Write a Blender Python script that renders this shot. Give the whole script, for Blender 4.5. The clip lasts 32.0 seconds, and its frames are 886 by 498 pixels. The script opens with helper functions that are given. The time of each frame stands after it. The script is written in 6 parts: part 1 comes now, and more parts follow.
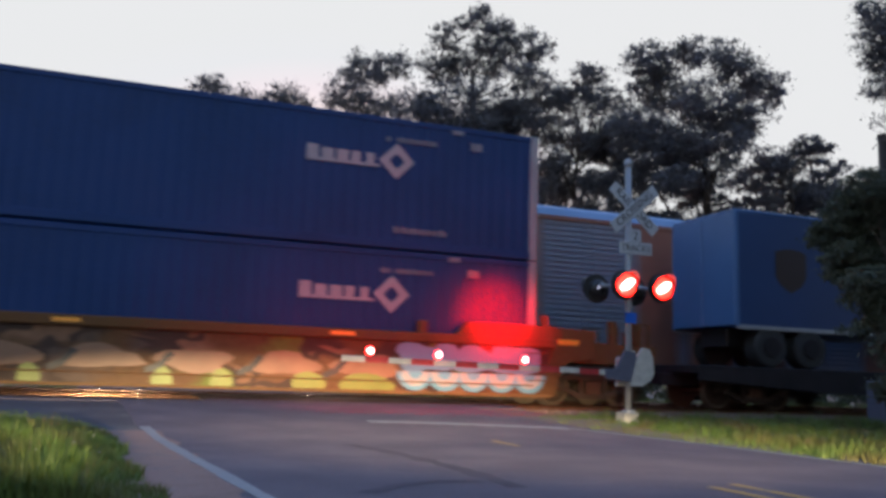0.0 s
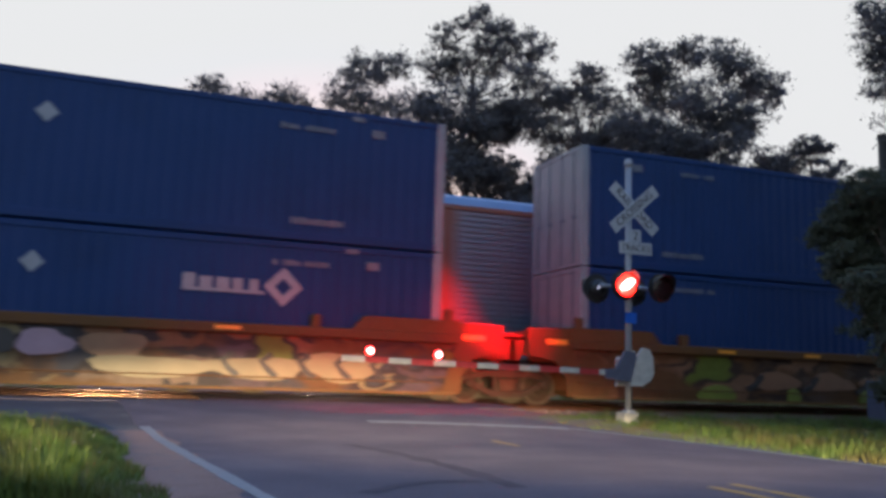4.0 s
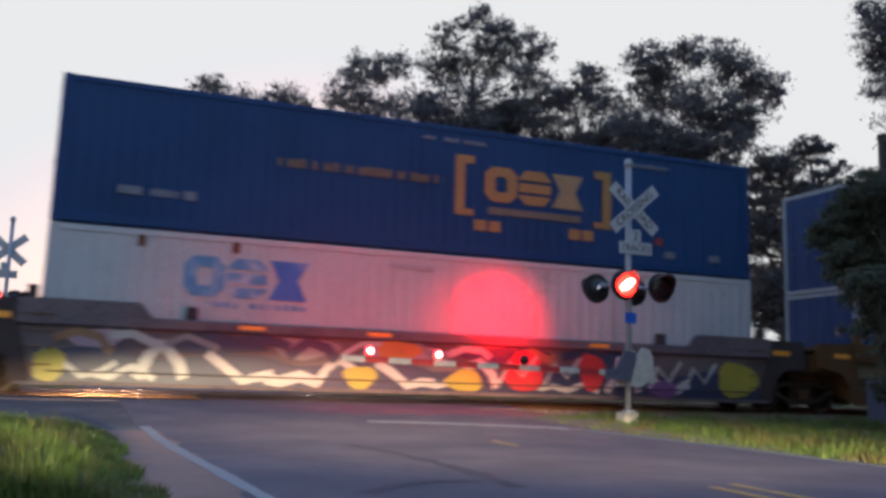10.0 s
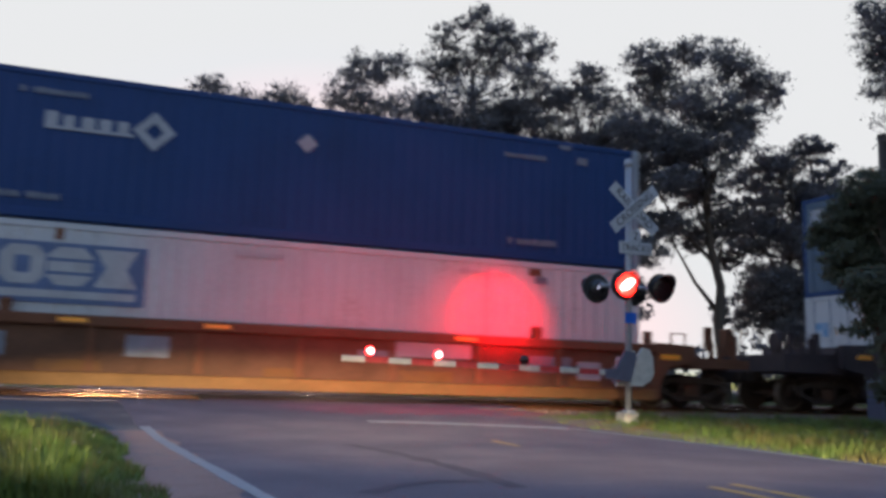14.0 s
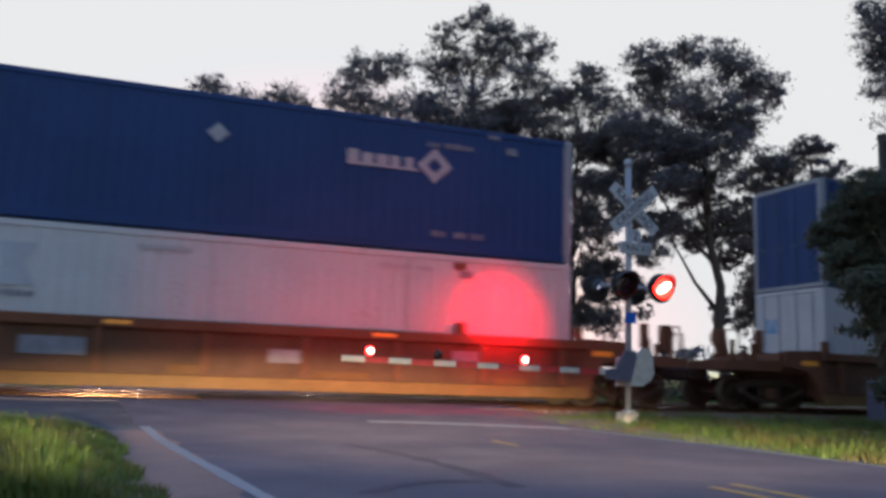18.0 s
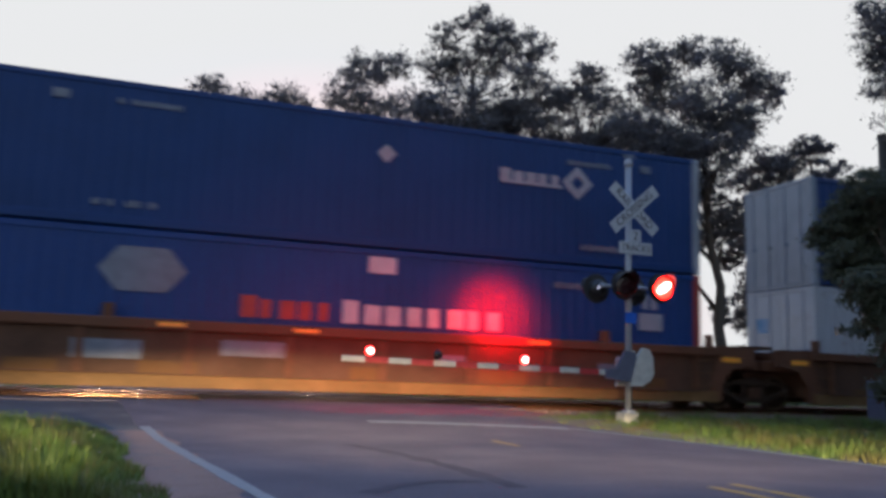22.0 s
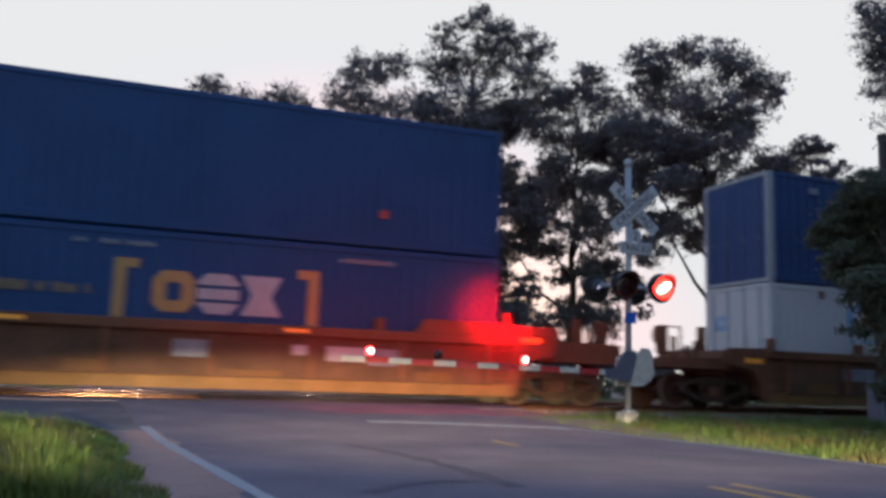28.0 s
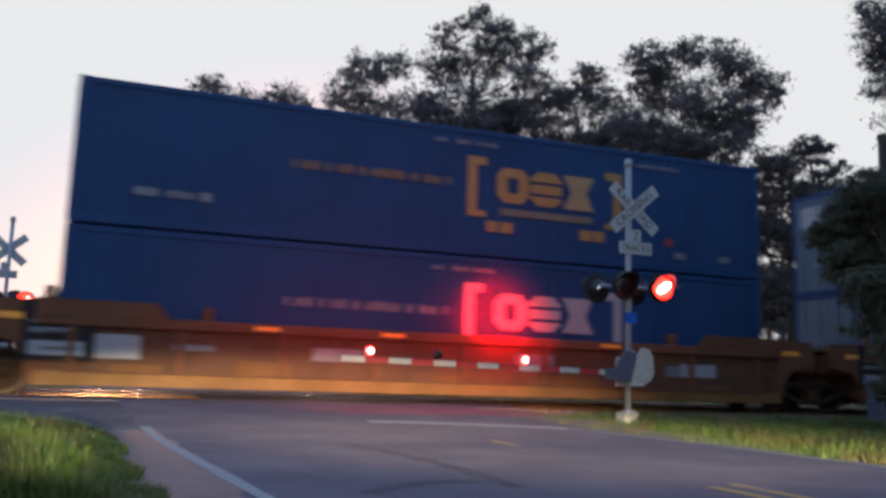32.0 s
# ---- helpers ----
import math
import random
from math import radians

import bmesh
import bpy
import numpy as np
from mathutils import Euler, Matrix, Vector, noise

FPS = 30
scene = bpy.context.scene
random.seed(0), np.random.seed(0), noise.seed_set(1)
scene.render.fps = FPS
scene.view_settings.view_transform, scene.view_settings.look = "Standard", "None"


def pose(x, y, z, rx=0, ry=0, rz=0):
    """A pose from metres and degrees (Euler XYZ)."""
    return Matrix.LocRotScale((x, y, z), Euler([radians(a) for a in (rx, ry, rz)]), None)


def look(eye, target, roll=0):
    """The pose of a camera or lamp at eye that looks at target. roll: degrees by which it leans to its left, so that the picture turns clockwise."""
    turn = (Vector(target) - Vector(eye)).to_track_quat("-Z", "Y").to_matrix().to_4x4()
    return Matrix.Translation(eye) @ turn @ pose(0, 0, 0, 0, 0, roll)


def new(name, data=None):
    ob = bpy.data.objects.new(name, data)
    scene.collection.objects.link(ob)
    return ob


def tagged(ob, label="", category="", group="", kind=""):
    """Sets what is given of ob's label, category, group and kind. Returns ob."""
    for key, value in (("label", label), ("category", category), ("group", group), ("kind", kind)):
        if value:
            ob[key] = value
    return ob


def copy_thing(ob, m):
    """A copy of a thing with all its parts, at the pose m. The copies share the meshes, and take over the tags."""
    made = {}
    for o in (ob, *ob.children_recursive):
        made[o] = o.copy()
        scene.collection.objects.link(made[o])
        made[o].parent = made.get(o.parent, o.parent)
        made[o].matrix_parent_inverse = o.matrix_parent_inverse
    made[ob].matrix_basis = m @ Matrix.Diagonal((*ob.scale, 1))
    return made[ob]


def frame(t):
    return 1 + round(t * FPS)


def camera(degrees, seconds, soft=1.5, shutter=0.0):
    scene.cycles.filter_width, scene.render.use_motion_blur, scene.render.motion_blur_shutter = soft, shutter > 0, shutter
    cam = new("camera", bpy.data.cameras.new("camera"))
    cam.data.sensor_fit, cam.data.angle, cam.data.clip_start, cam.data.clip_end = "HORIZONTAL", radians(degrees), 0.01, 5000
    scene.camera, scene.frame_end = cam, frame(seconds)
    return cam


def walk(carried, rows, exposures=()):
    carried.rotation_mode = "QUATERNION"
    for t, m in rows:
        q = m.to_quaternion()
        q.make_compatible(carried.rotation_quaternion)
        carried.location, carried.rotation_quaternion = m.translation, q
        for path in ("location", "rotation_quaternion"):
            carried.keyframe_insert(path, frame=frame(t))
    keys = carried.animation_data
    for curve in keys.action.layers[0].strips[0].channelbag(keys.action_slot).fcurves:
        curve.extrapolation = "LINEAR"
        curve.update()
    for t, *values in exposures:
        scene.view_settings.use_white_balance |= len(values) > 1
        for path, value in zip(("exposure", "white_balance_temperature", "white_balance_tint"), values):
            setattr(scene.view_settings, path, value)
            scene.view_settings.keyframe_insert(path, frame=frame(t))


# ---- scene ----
# ---------------------------------------------------------------- camera
cam = camera(54.2, 32.0, soft=3.5, shutter=0.8)
EYE = (0.0, -18.88, 0.494)


def camera_pose():
    """Heading 20.2 degrees to the east of the crossing's axis, tipped up 8.6 degrees."""
    yaw, pitch = radians(20.19), radians(8.61)
    way = Vector((math.sin(yaw) * math.cos(pitch), math.cos(yaw) * math.cos(pitch), math.sin(pitch)))
    return look(EYE, Vector(EYE) + way * 10, 1.84)


walk(cam, [(0, camera_pose()), (32, camera_pose())], exposures=((0, 2.75, 5880, 28), (32, 2.75, 5880, 28)))

# ---------------------------------------------------------------- world and light
SUN_AZ = radians(12)       # the sun has just gone down behind the trees beyond the crossing
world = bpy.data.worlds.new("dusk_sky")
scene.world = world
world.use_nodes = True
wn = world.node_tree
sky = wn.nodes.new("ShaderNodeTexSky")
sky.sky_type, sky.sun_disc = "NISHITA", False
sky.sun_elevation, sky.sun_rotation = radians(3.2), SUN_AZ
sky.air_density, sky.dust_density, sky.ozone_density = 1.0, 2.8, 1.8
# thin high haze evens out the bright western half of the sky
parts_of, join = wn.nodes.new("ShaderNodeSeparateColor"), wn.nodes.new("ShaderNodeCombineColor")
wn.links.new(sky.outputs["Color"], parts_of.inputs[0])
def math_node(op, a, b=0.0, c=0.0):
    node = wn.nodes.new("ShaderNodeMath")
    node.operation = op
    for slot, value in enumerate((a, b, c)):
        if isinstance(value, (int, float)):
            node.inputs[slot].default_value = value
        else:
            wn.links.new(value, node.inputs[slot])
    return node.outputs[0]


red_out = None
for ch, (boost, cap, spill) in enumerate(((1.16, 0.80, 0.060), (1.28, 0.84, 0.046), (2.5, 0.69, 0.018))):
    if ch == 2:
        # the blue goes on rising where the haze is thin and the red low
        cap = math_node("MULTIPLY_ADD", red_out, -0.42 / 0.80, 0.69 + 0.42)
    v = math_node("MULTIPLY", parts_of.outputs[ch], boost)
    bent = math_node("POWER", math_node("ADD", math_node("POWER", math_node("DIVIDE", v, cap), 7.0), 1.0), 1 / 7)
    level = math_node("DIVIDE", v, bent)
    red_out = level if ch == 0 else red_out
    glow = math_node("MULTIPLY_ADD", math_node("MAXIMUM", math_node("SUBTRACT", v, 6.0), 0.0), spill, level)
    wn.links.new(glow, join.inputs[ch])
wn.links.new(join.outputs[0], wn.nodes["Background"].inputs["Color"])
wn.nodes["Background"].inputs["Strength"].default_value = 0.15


def lamp(name, kind, matrix, energy, color, **more):
    data = bpy.data.lights.new(name, kind)
    data.energy, data.color = energy, color
    if "size" in more and kind == "SPOT":
        data.spot_size, data.spot_blend = radians(more["size"]), more.get("blend", 0.6)
        data.shadow_soft_size = more.get("soft", 0.05)
    if kind == "SUN":
        data.angle = radians(more.get("angle", 0.5))
    ob = new(name, data)
    ob.matrix_world = matrix
    if "squash" in more:
        ob.scale = (1, more["squash"], 1)
    return ob


lamp("low_sun", "SUN", look((math.sin(SUN_AZ) * 50, math.cos(SUN_AZ) * 50, 2.2), (0, 0, 0)), 0.15, (1.0, 0.62, 0.36), angle=2.0)
# headlights of the car that waits behind the camera
for hx, aim, low, power, tall, wide in ((-0.75, 3.7, 0.02, 5900, 0.135, 42), (0.65, 8.6, -0.62, 7600, 0.06, 50)):
    lamp("headlight_beam", "SPOT", look((hx, -21.5, 0.35), (aim, -1.5, low)), power, (1.0, 0.80, 0.37), size=wide, blend=0.92, soft=0.06, squash=tall)
# the rearward lamps of the crossing signal
lamp("signal_beam", "SPOT", look((8.19, -4.36, 2.24), (7.75, -1.3, 1.93)), 950, (1.0, 0.002, 0.0), size=38, blend=1.0, soft=0.12)
lamp("signal_beam", "SPOT", look((9.0, -4.58, 2.26), (7.8, -1.3, 1.7)), 230, (1.0, 0.002, 0.0), size=54, blend=1.0, soft=0.12)
for ax, az, power in ((3.78, 0.93, 24), (4.95, 0.90, 24), (6.53, 0.865, 30)):
    lamp("arm_beam", "SPOT", look((ax, -5.12, az), (ax + 0.4, -1.3, 1.2)), power, (1.0, 0.002, 0.0), size=112, blend=0.35, soft=0.03)

# ---------------------------------------------------------------- materials
MATS = {}


def mat(name, color, rough=0.6, metal=0.0, var=0.25, scale=3.0, fine=40.0, bump=0.1, spec=0.5, emit=None, power=0.0, dirt=None, dirt_at=0.62):
    """A surface with broad stains, fine grain and a little relief. dirt: a second colour that shows in patches."""
    if name in MATS:
        return MATS[name]
    m = MATS[name] = bpy.data.materials.new(name)
    m.use_nodes = True
    t = m.node_tree
    b = t.nodes["Principled BSDF"]
    b.inputs["Metallic"].default_value, b.inputs["Roughness"].default_value = metal, rough
    b.inputs["Specular IOR Level"].default_value = spec
    if emit:
        b.inputs["Base Color"].default_value = (*color, 1)
        b.inputs["Emission Color"].default_value = (*emit, 1)
        b.inputs["Emission Strength"].default_value = power
        return m
    co = t.nodes.new("ShaderNodeTexCoord")
    big, small = t.nodes.new("ShaderNodeTexNoise"), t.nodes.new("ShaderNodeTexNoise")
    big.inputs["Scale"].default_value, big.inputs["Detail"].default_value = scale, 5
    small.inputs["Scale"].default_value, small.inputs["Detail"].default_value = fine, 3
    info = t.nodes.new("ShaderNodeObjectInfo")
    shift = t.nodes.new("ShaderNodeVectorMath")
    shift.operation = "MULTIPLY_ADD"
    t.links.new(info.outputs["Random"], shift.inputs[0])
    shift.inputs[1].default_value = (37, 19, 53)
    t.links.new(co.outputs["Object"], shift.inputs[2])
    for n in (big, small):
        t.links.new(shift.outputs[0], n.inputs["Vector"])
    ramp = t.nodes.new("ShaderNodeMapRange")
    ramp.inputs["From Min"].default_value, ramp.inputs["From Max"].default_value = 0.3, 0.7
    ramp.inputs["To Min"].default_value, ramp.inputs["To Max"].default_value = 1 - var, 1 + var
    mixn = t.nodes.new("ShaderNodeMath")
    mixn.operation = "MULTIPLY_ADD"
    t.links.new(small.outputs["Fac"], mixn.inputs[0])
    mixn.inputs[1].default_value = 0.4
    half = t.nodes.new("ShaderNodeMath")
    half.operation = "MULTIPLY"
    t.links.new(big.outputs["Fac"], half.inputs[0])
    half.inputs[1].default_value = 0.6
    t.links.new(half.outputs[0], mixn.inputs[2])
    t.links.new(mixn.outputs[0], ramp.inputs["Value"])
    tint = t.nodes.new("ShaderNodeVectorMath")
    tint.operation = "SCALE"
    t.links.new(ramp.outputs[0], tint.inputs["Scale"])
    if dirt:
        dr = t.nodes.new("ShaderNodeMapRange")
        dr.inputs["From Min"].default_value, dr.inputs["From Max"].default_value = dirt_at - 0.07, dirt_at + 0.07
        t.links.new(mixn.outputs[0], dr.inputs["Value"])
        mx = t.nodes.new("ShaderNodeMix")
        mx.data_type = "RGBA"
        mx.inputs["A"].default_value, mx.inputs["B"].default_value = (*color, 1), (*dirt, 1)
        t.links.new(dr.outputs[0], mx.inputs["Factor"])
        t.links.new(mx.outputs["Result"], tint.inputs[0])
    else:
        tint.inputs[0].default_value = color
    t.links.new(tint.outputs[0], b.inputs["Base Color"])
    rr = t.nodes.new("ShaderNodeMapRange")
    rr.inputs["To Min"].default_value, rr.inputs["To Max"].default_value = max(rough - 0.12, 0.02), min(rough + 0.12, 1)
    t.links.new(small.outputs["Fac"], rr.inputs["Value"])
    t.links.new(rr.outputs[0], b.inputs["Roughness"])
    if bump:
        bp = t.nodes.new("ShaderNodeBump")
        bp.inputs["Strength"].default_value, bp.inputs["Distance"].default_value = bump, 0.02
        t.links.new(small.outputs["Fac"], bp.inputs["Height"])
        t.links.new(bp.outputs[0], b.inputs["Normal"])
    return m


def leaf_mat(name, a, b2, dry=None):
    """Leaves that let a little light through, each clump of its own green."""
    m = bpy.data.materials.new(name)
    m.use_nodes = True
    t = m.node_tree
    b = t.nodes["Principled BSDF"]
    geo = t.nodes.new("ShaderNodeNewGeometry")
    mx = t.nodes.new("ShaderNodeMix")
    mx.data_type = "RGBA"
    mx.inputs["A"].default_value, mx.inputs["B"].default_value = (*a, 1), (*b2, 1)
    t.links.new(geo.outputs["Random Per Island"], mx.inputs["Factor"])
    if dry:
        co, patch, edge = t.nodes.new("ShaderNodeTexCoord"), t.nodes.new("ShaderNodeTexNoise"), t.nodes.new("ShaderNodeMapRange")
        patch.inputs["Scale"].default_value, patch.inputs["Detail"].default_value = 1.7, 3
        t.links.new(co.outputs["Object"], patch.inputs["Vector"])
        edge.inputs["From Min"].default_value, edge.inputs["From Max"].default_value = 0.45, 0.65
        edge.inputs["To Max"].default_value = 0.8
        t.links.new(patch.outputs["Fac"], edge.inputs["Value"])
        wilt = t.nodes.new("ShaderNodeMix")
        wilt.data_type = "RGBA"
        wilt.inputs["B"].default_value = (*dry, 1)
        t.links.new(edge.outputs[0], wilt.inputs["Factor"])
        t.links.new(mx.outputs["Result"], wilt.inputs["A"])
        mx = wilt
    t.links.new(mx.outputs["Result"], b.inputs["Base Color"])
    b.inputs["Roughness"].default_value = 0.6
    tr = t.nodes.new("ShaderNodeBsdfTranslucent")
    t.links.new(mx.outputs["Result"], tr.inputs["Color"])
    ms = t.nodes.new("ShaderNodeMixShader")
    ms.inputs[0].default_value = 0.35
    t.links.new(b.outputs[0], ms.inputs[1])
    t.links.new(tr.outputs[0], ms.inputs[2])
    t.links.new(ms.outputs[0], t.nodes["Material Output"].inputs["Surface"])
    return m


NAVY = mat("navy_paint", (0.0085, 0.034, 0.124), 0.55, spec=0.22, var=0.22, scale=0.6, fine=18, bump=0.05, dirt=(0.012, 0.030, 0.105), dirt_at=0.6)
BLUE = mat("mid_blue_paint", (0.007, 0.038, 0.128), 0.55, spec=0.22, var=0.25, scale=0.6, fine=18, bump=0.05, dirt=(0.007, 0.036, 0.105), dirt_at=0.6)
BRIGHT_BLUE = mat("bright_blue_paint", (0.006, 0.036, 0.150), 0.55, spec=0.3, var=0.22, scale=0.6, fine=18, bump=0.05, dirt=(0.011, 0.040, 0.135), dirt_at=0.62)
WHITE_BOX = mat("weathered_white_paint", (0.37, 0.38, 0.41), 0.6, var=0.14, scale=0.7, fine=12, bump=0.06, dirt=(0.27, 0.25, 0.24), dirt_at=0.62)
PALE = mat("pale_grey_paint", (0.20, 0.22, 0.26), 0.5, var=0.15, scale=2)
DOOR_GREY = mat("door_grey_paint", (0.035, 0.075, 0.13), 0.55, var=0.2, scale=2)
DECAL = mat("white_decal", (0.24, 0.255, 0.30), 0.5, var=0.15, scale=4, bump=0.02)
DECAL_DIM = mat("grey_decal", (0.12, 0.135, 0.18), 0.5, var=0.3, scale=5, bump=0.02)
PALE_YELLOW = mat("bleached_yellow_decal", (0.25, 0.19, 0.10), 0.5, var=0.2, scale=4, bump=0.02)
YELLOW_WORD = mat("worn_orange_lettering", (0.13, 0.09, 0.05), 0.5, var=0.3, scale=4, bump=0.02)
STRONG_BLUE = mat("strong_blue_decal", (0.02, 0.12, 0.42), 0.5, var=0.3, scale=3, bump=0.02, dirt=(0.24, 0.28, 0.36), dirt_at=0.6)
DECAL_PALE = mat("pale_decal", (0.36, 0.37, 0.41), 0.5, var=0.2, scale=3, bump=0.02)
DECAL_FAINT = mat("faint_grey_decal", (0.29, 0.295, 0.32), 0.55, var=0.2, scale=4, bump=0.02)
GREY_YELLOW = mat("faded_grey_decal", (0.12, 0.105, 0.085), 0.5, var=0.3, scale=4, bump=0.02)
YELLOW_DECAL = mat("yellow_decal", (0.26, 0.155, 0.05), 0.5, var=0.15, scale=4, bump=0.02)
PALE_BLUE_DECAL = mat("pale_blue_decal", (0.28, 0.31, 0.37), 0.5, var=0.2, scale=3, bump=0.02)
CYAN_DECAL = mat("sky_blue_decal", (0.07, 0.22, 0.42), 0.5, var=0.3, scale=3, bump=0.02, dirt=(0.34, 0.36, 0.39), dirt_at=0.55)
NAVY_DECAL = mat("navy_decal", (0.05, 0.09, 0.2), 0.5, var=0.25, scale=4, bump=0.02)
RED_DECAL = mat("red_decal", (0.24, 0.03, 0.025), 0.5, var=0.2, scale=4, bump=0.02)
RUST_BLACK = mat("soot_dark_paint", (0.05, 0.036, 0.038), 0.75, spec=0.2, var=0.35, scale=1.2, fine=14, bump=0.18, dirt=(0.10, 0.05, 0.03), dirt_at=0.64)
CAST_GREY = mat("grey_casting_paint", (0.075, 0.085, 0.13), 0.5, var=0.25, scale=5)
RUST_TAN = mat("yellow_tan_paint", (0.125, 0.058, 0.020), 0.7, spec=0.2, var=0.3, scale=1.2, fine=14, bump=0.15, dirt=(0.08, 0.04, 0.022), dirt_at=0.56)
RUST_BROWN = mat("brown_paint", (0.125, 0.052, 0.028), 0.75, spec=0.2, var=0.35, scale=1.2, fine=14, bump=0.18, dirt=(0.08, 0.036, 0.022), dirt_at=0.6)
RUST_DARK = mat("dark_brown_paint", (0.085, 0.042, 0.026), 0.75, spec=0.2, var=0.35, scale=1.5, fine=16, bump=0.2)
# dark end panels, and the low shade put into the flat car's colour
NEAR_BLACK = mat("dark_steel_and_shade", (0.022, 0.018, 0.020), 0.8, spec=0.2, var=0.3, scale=2, fine=20, bump=0.15)
SILL_TAN = mat("worn_yellow_sill", (0.15, 0.080, 0.030), 0.7, spec=0.2, var=0.3, scale=1.6, fine=14, bump=0.12, dirt=(0.16, 0.085, 0.035), dirt_at=0.6)
MAUVE = mat("faded_mauve_paint", (0.145, 0.115, 0.125), 0.65, spec=0.2, var=0.3, scale=0.9, fine=12, bump=0.1, dirt=(0.07, 0.055, 0.07), dirt_at=0.54)
WHEEL_RIM = mat("worn_wheel_rim", (0.095, 0.068, 0.048), 0.6, 0.2, var=0.2, scale=6)
STEEL_BROWN = mat("brake_dust_steel", (0.045, 0.028, 0.020), 0.75, spec=0.2, var=0.35, scale=4, fine=40, bump=0.2)
RAIL_TOP = mat("polished_rail", (0.22, 0.12, 0.085), 0.17, 0.85, spec=0.4, var=0.3, scale=3, fine=60, bump=0.0)
RAIL_RUST = mat("rusty_rail", (0.09, 0.042, 0.024), 0.85, spec=0.2, var=0.3, scale=5, bump=0.2)
AMBER = mat("amber_reflector", (0.85, 0.32, 0.03), 0.35, var=0.1, scale=8, bump=0)
RUBBER = mat("black_rubber", (0.02, 0.02, 0.022), 0.7, var=0.2, scale=8)
BLACK = mat("black_paint", (0.012, 0.012, 0.014), 0.55, var=0.3, scale=6, bump=0.05)
GALV = mat("galvanised_steel", (0.42, 0.43, 0.45), 0.42, 0.6, var=0.2, scale=5, fine=50)
SILVER = mat("aluminium_paint", (0.27, 0.28, 0.31), 0.5, 0.1, var=0.15, scale=5)
SIGN = mat("sign_sheeting", (0.34, 0.36, 0.40), 0.5, var=0.12, scale=6, bump=0.02)
SIGN_BLACK = mat("sign_lettering", (0.02, 0.02, 0.025), 0.5, var=0.1)
SIGN_BLUE = mat("blue_sign", (0.012, 0.10, 0.5), 0.4, var=0.1, scale=8)
STRIPE_RED = mat("red_sheeting", (0.32, 0.024, 0.028), 0.5, var=0.3, scale=8, bump=0.02)
STRIPE_WHITE = mat("white_sheeting", (0.38, 0.385, 0.37), 0.5, var=0.25, scale=8, bump=0.02)
CONCRETE = mat("concrete", (0.27, 0.265, 0.25), 0.85, var=0.2, scale=6, fine=60, bump=0.3)
ASPHALT = mat("old_asphalt", (0.124, 0.100, 0.116), 0.85, spec=0.2, var=0.22, scale=1.1, fine=26, bump=0.5, dirt=(0.140, 0.110, 0.120), dirt_at=0.56)
ASPHALT_PATCH = mat("tar_patch", (0.090, 0.074, 0.086), 0.85, spec=0.15, var=0.2, scale=3, fine=80, bump=0.3)
PAINT_WHITE = mat("road_paint_white", (0.25, 0.245, 0.25), 0.7, var=0.25, scale=4, fine=60, bump=0.3, dirt=(0.15, 0.145, 0.15), dirt_at=0.6)
PAINT_YELLOW = mat("road_paint_yellow", (0.42, 0.24, 0.06), 0.7, var=0.25, scale=4, fine=60, bump=0.3, dirt=(0.14, 0.11, 0.08), dirt_at=0.58)
DIRT = mat("dry_earth", (0.15, 0.105, 0.09), 0.95, var=0.3, scale=1.2, fine=30, bump=0.6, dirt=(0.09, 0.08, 0.06), dirt_at=0.56)
SHOULDER = mat("reddish_dirt", (0.27, 0.155, 0.125), 0.95, var=0.35, scale=2.2, fine=40, bump=0.5, dirt=(0.11, 0.09, 0.085), dirt_at=0.58)
GRAVEL = mat("packed_gravel", (0.088, 0.080, 0.090), 0.9, spec=0.2, var=0.35, scale=1.4, fine=34, bump=0.7, dirt=(0.12, 0.105, 0.10), dirt_at=0.58)
BALLAST = mat("ballast_stone", (0.16, 0.11, 0.09), 0.9, var=0.45, scale=4, fine=24, bump=0.9)
STONE = mat("loose_stone", (0.17, 0.12, 0.10), 0.9, var=0.4, scale=8, fine=40, bump=0.4)
TIE = mat("creosoted_wood", (0.06, 0.042, 0.032), 0.85, var=0.35, scale=5, fine=40, bump=0.4)
BARK = mat("bark", (0.055, 0.04, 0.03), 0.9, var=0.35, scale=6, fine=30, bump=0.8)
POLE_WOOD = mat("pole_wood", (0.05, 0.042, 0.036), 0.9, var=0.3, scale=5, fine=30, bump=0.4)
# LEAF is greyed and blued, with the sky's veiling glare put into its colour
LEAF = leaf_mat("glare_greyed_leaves", (0.085, 0.082, 0.092), (0.14, 0.13, 0.135))
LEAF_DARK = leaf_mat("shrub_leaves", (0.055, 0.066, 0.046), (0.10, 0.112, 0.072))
GRASS = leaf_mat("grass_blades", (0.055, 0.125, 0.018), (0.14, 0.19, 0.038), dry=(0.135, 0.105, 0.035))
WEED = leaf_mat("weed_leaves", (0.030, 0.075, 0.014), (0.075, 0.115, 0.03), dry=(0.10, 0.075, 0.03))
GRASS_DRY = leaf_mat("grass_seed_heads", (0.10, 0.08, 0.03), (0.17, 0.135, 0.06))
GLASS = mat("window_glass", (0.02, 0.025, 0.03), 0.06, var=0.1, scale=2, bump=0, spec=0.8)
CAR_PAINT = mat("dark_grey_car_paint", (0.05, 0.05, 0.055), 0.3, 0.3, var=0.1, scale=3, bump=0)
RACK = mat("galvanised_rack_panel", (0.20, 0.24, 0.32), 0.5, 0.2, var=0.25, scale=0.8, fine=14, bump=0.08, dirt=(0.14, 0.12, 0.115), dirt_at=0.58)
RACK_ROOF = mat("pale_blue_roof_paint", (0.15, 0.26, 0.44), 0.5, var=0.15, scale=1)
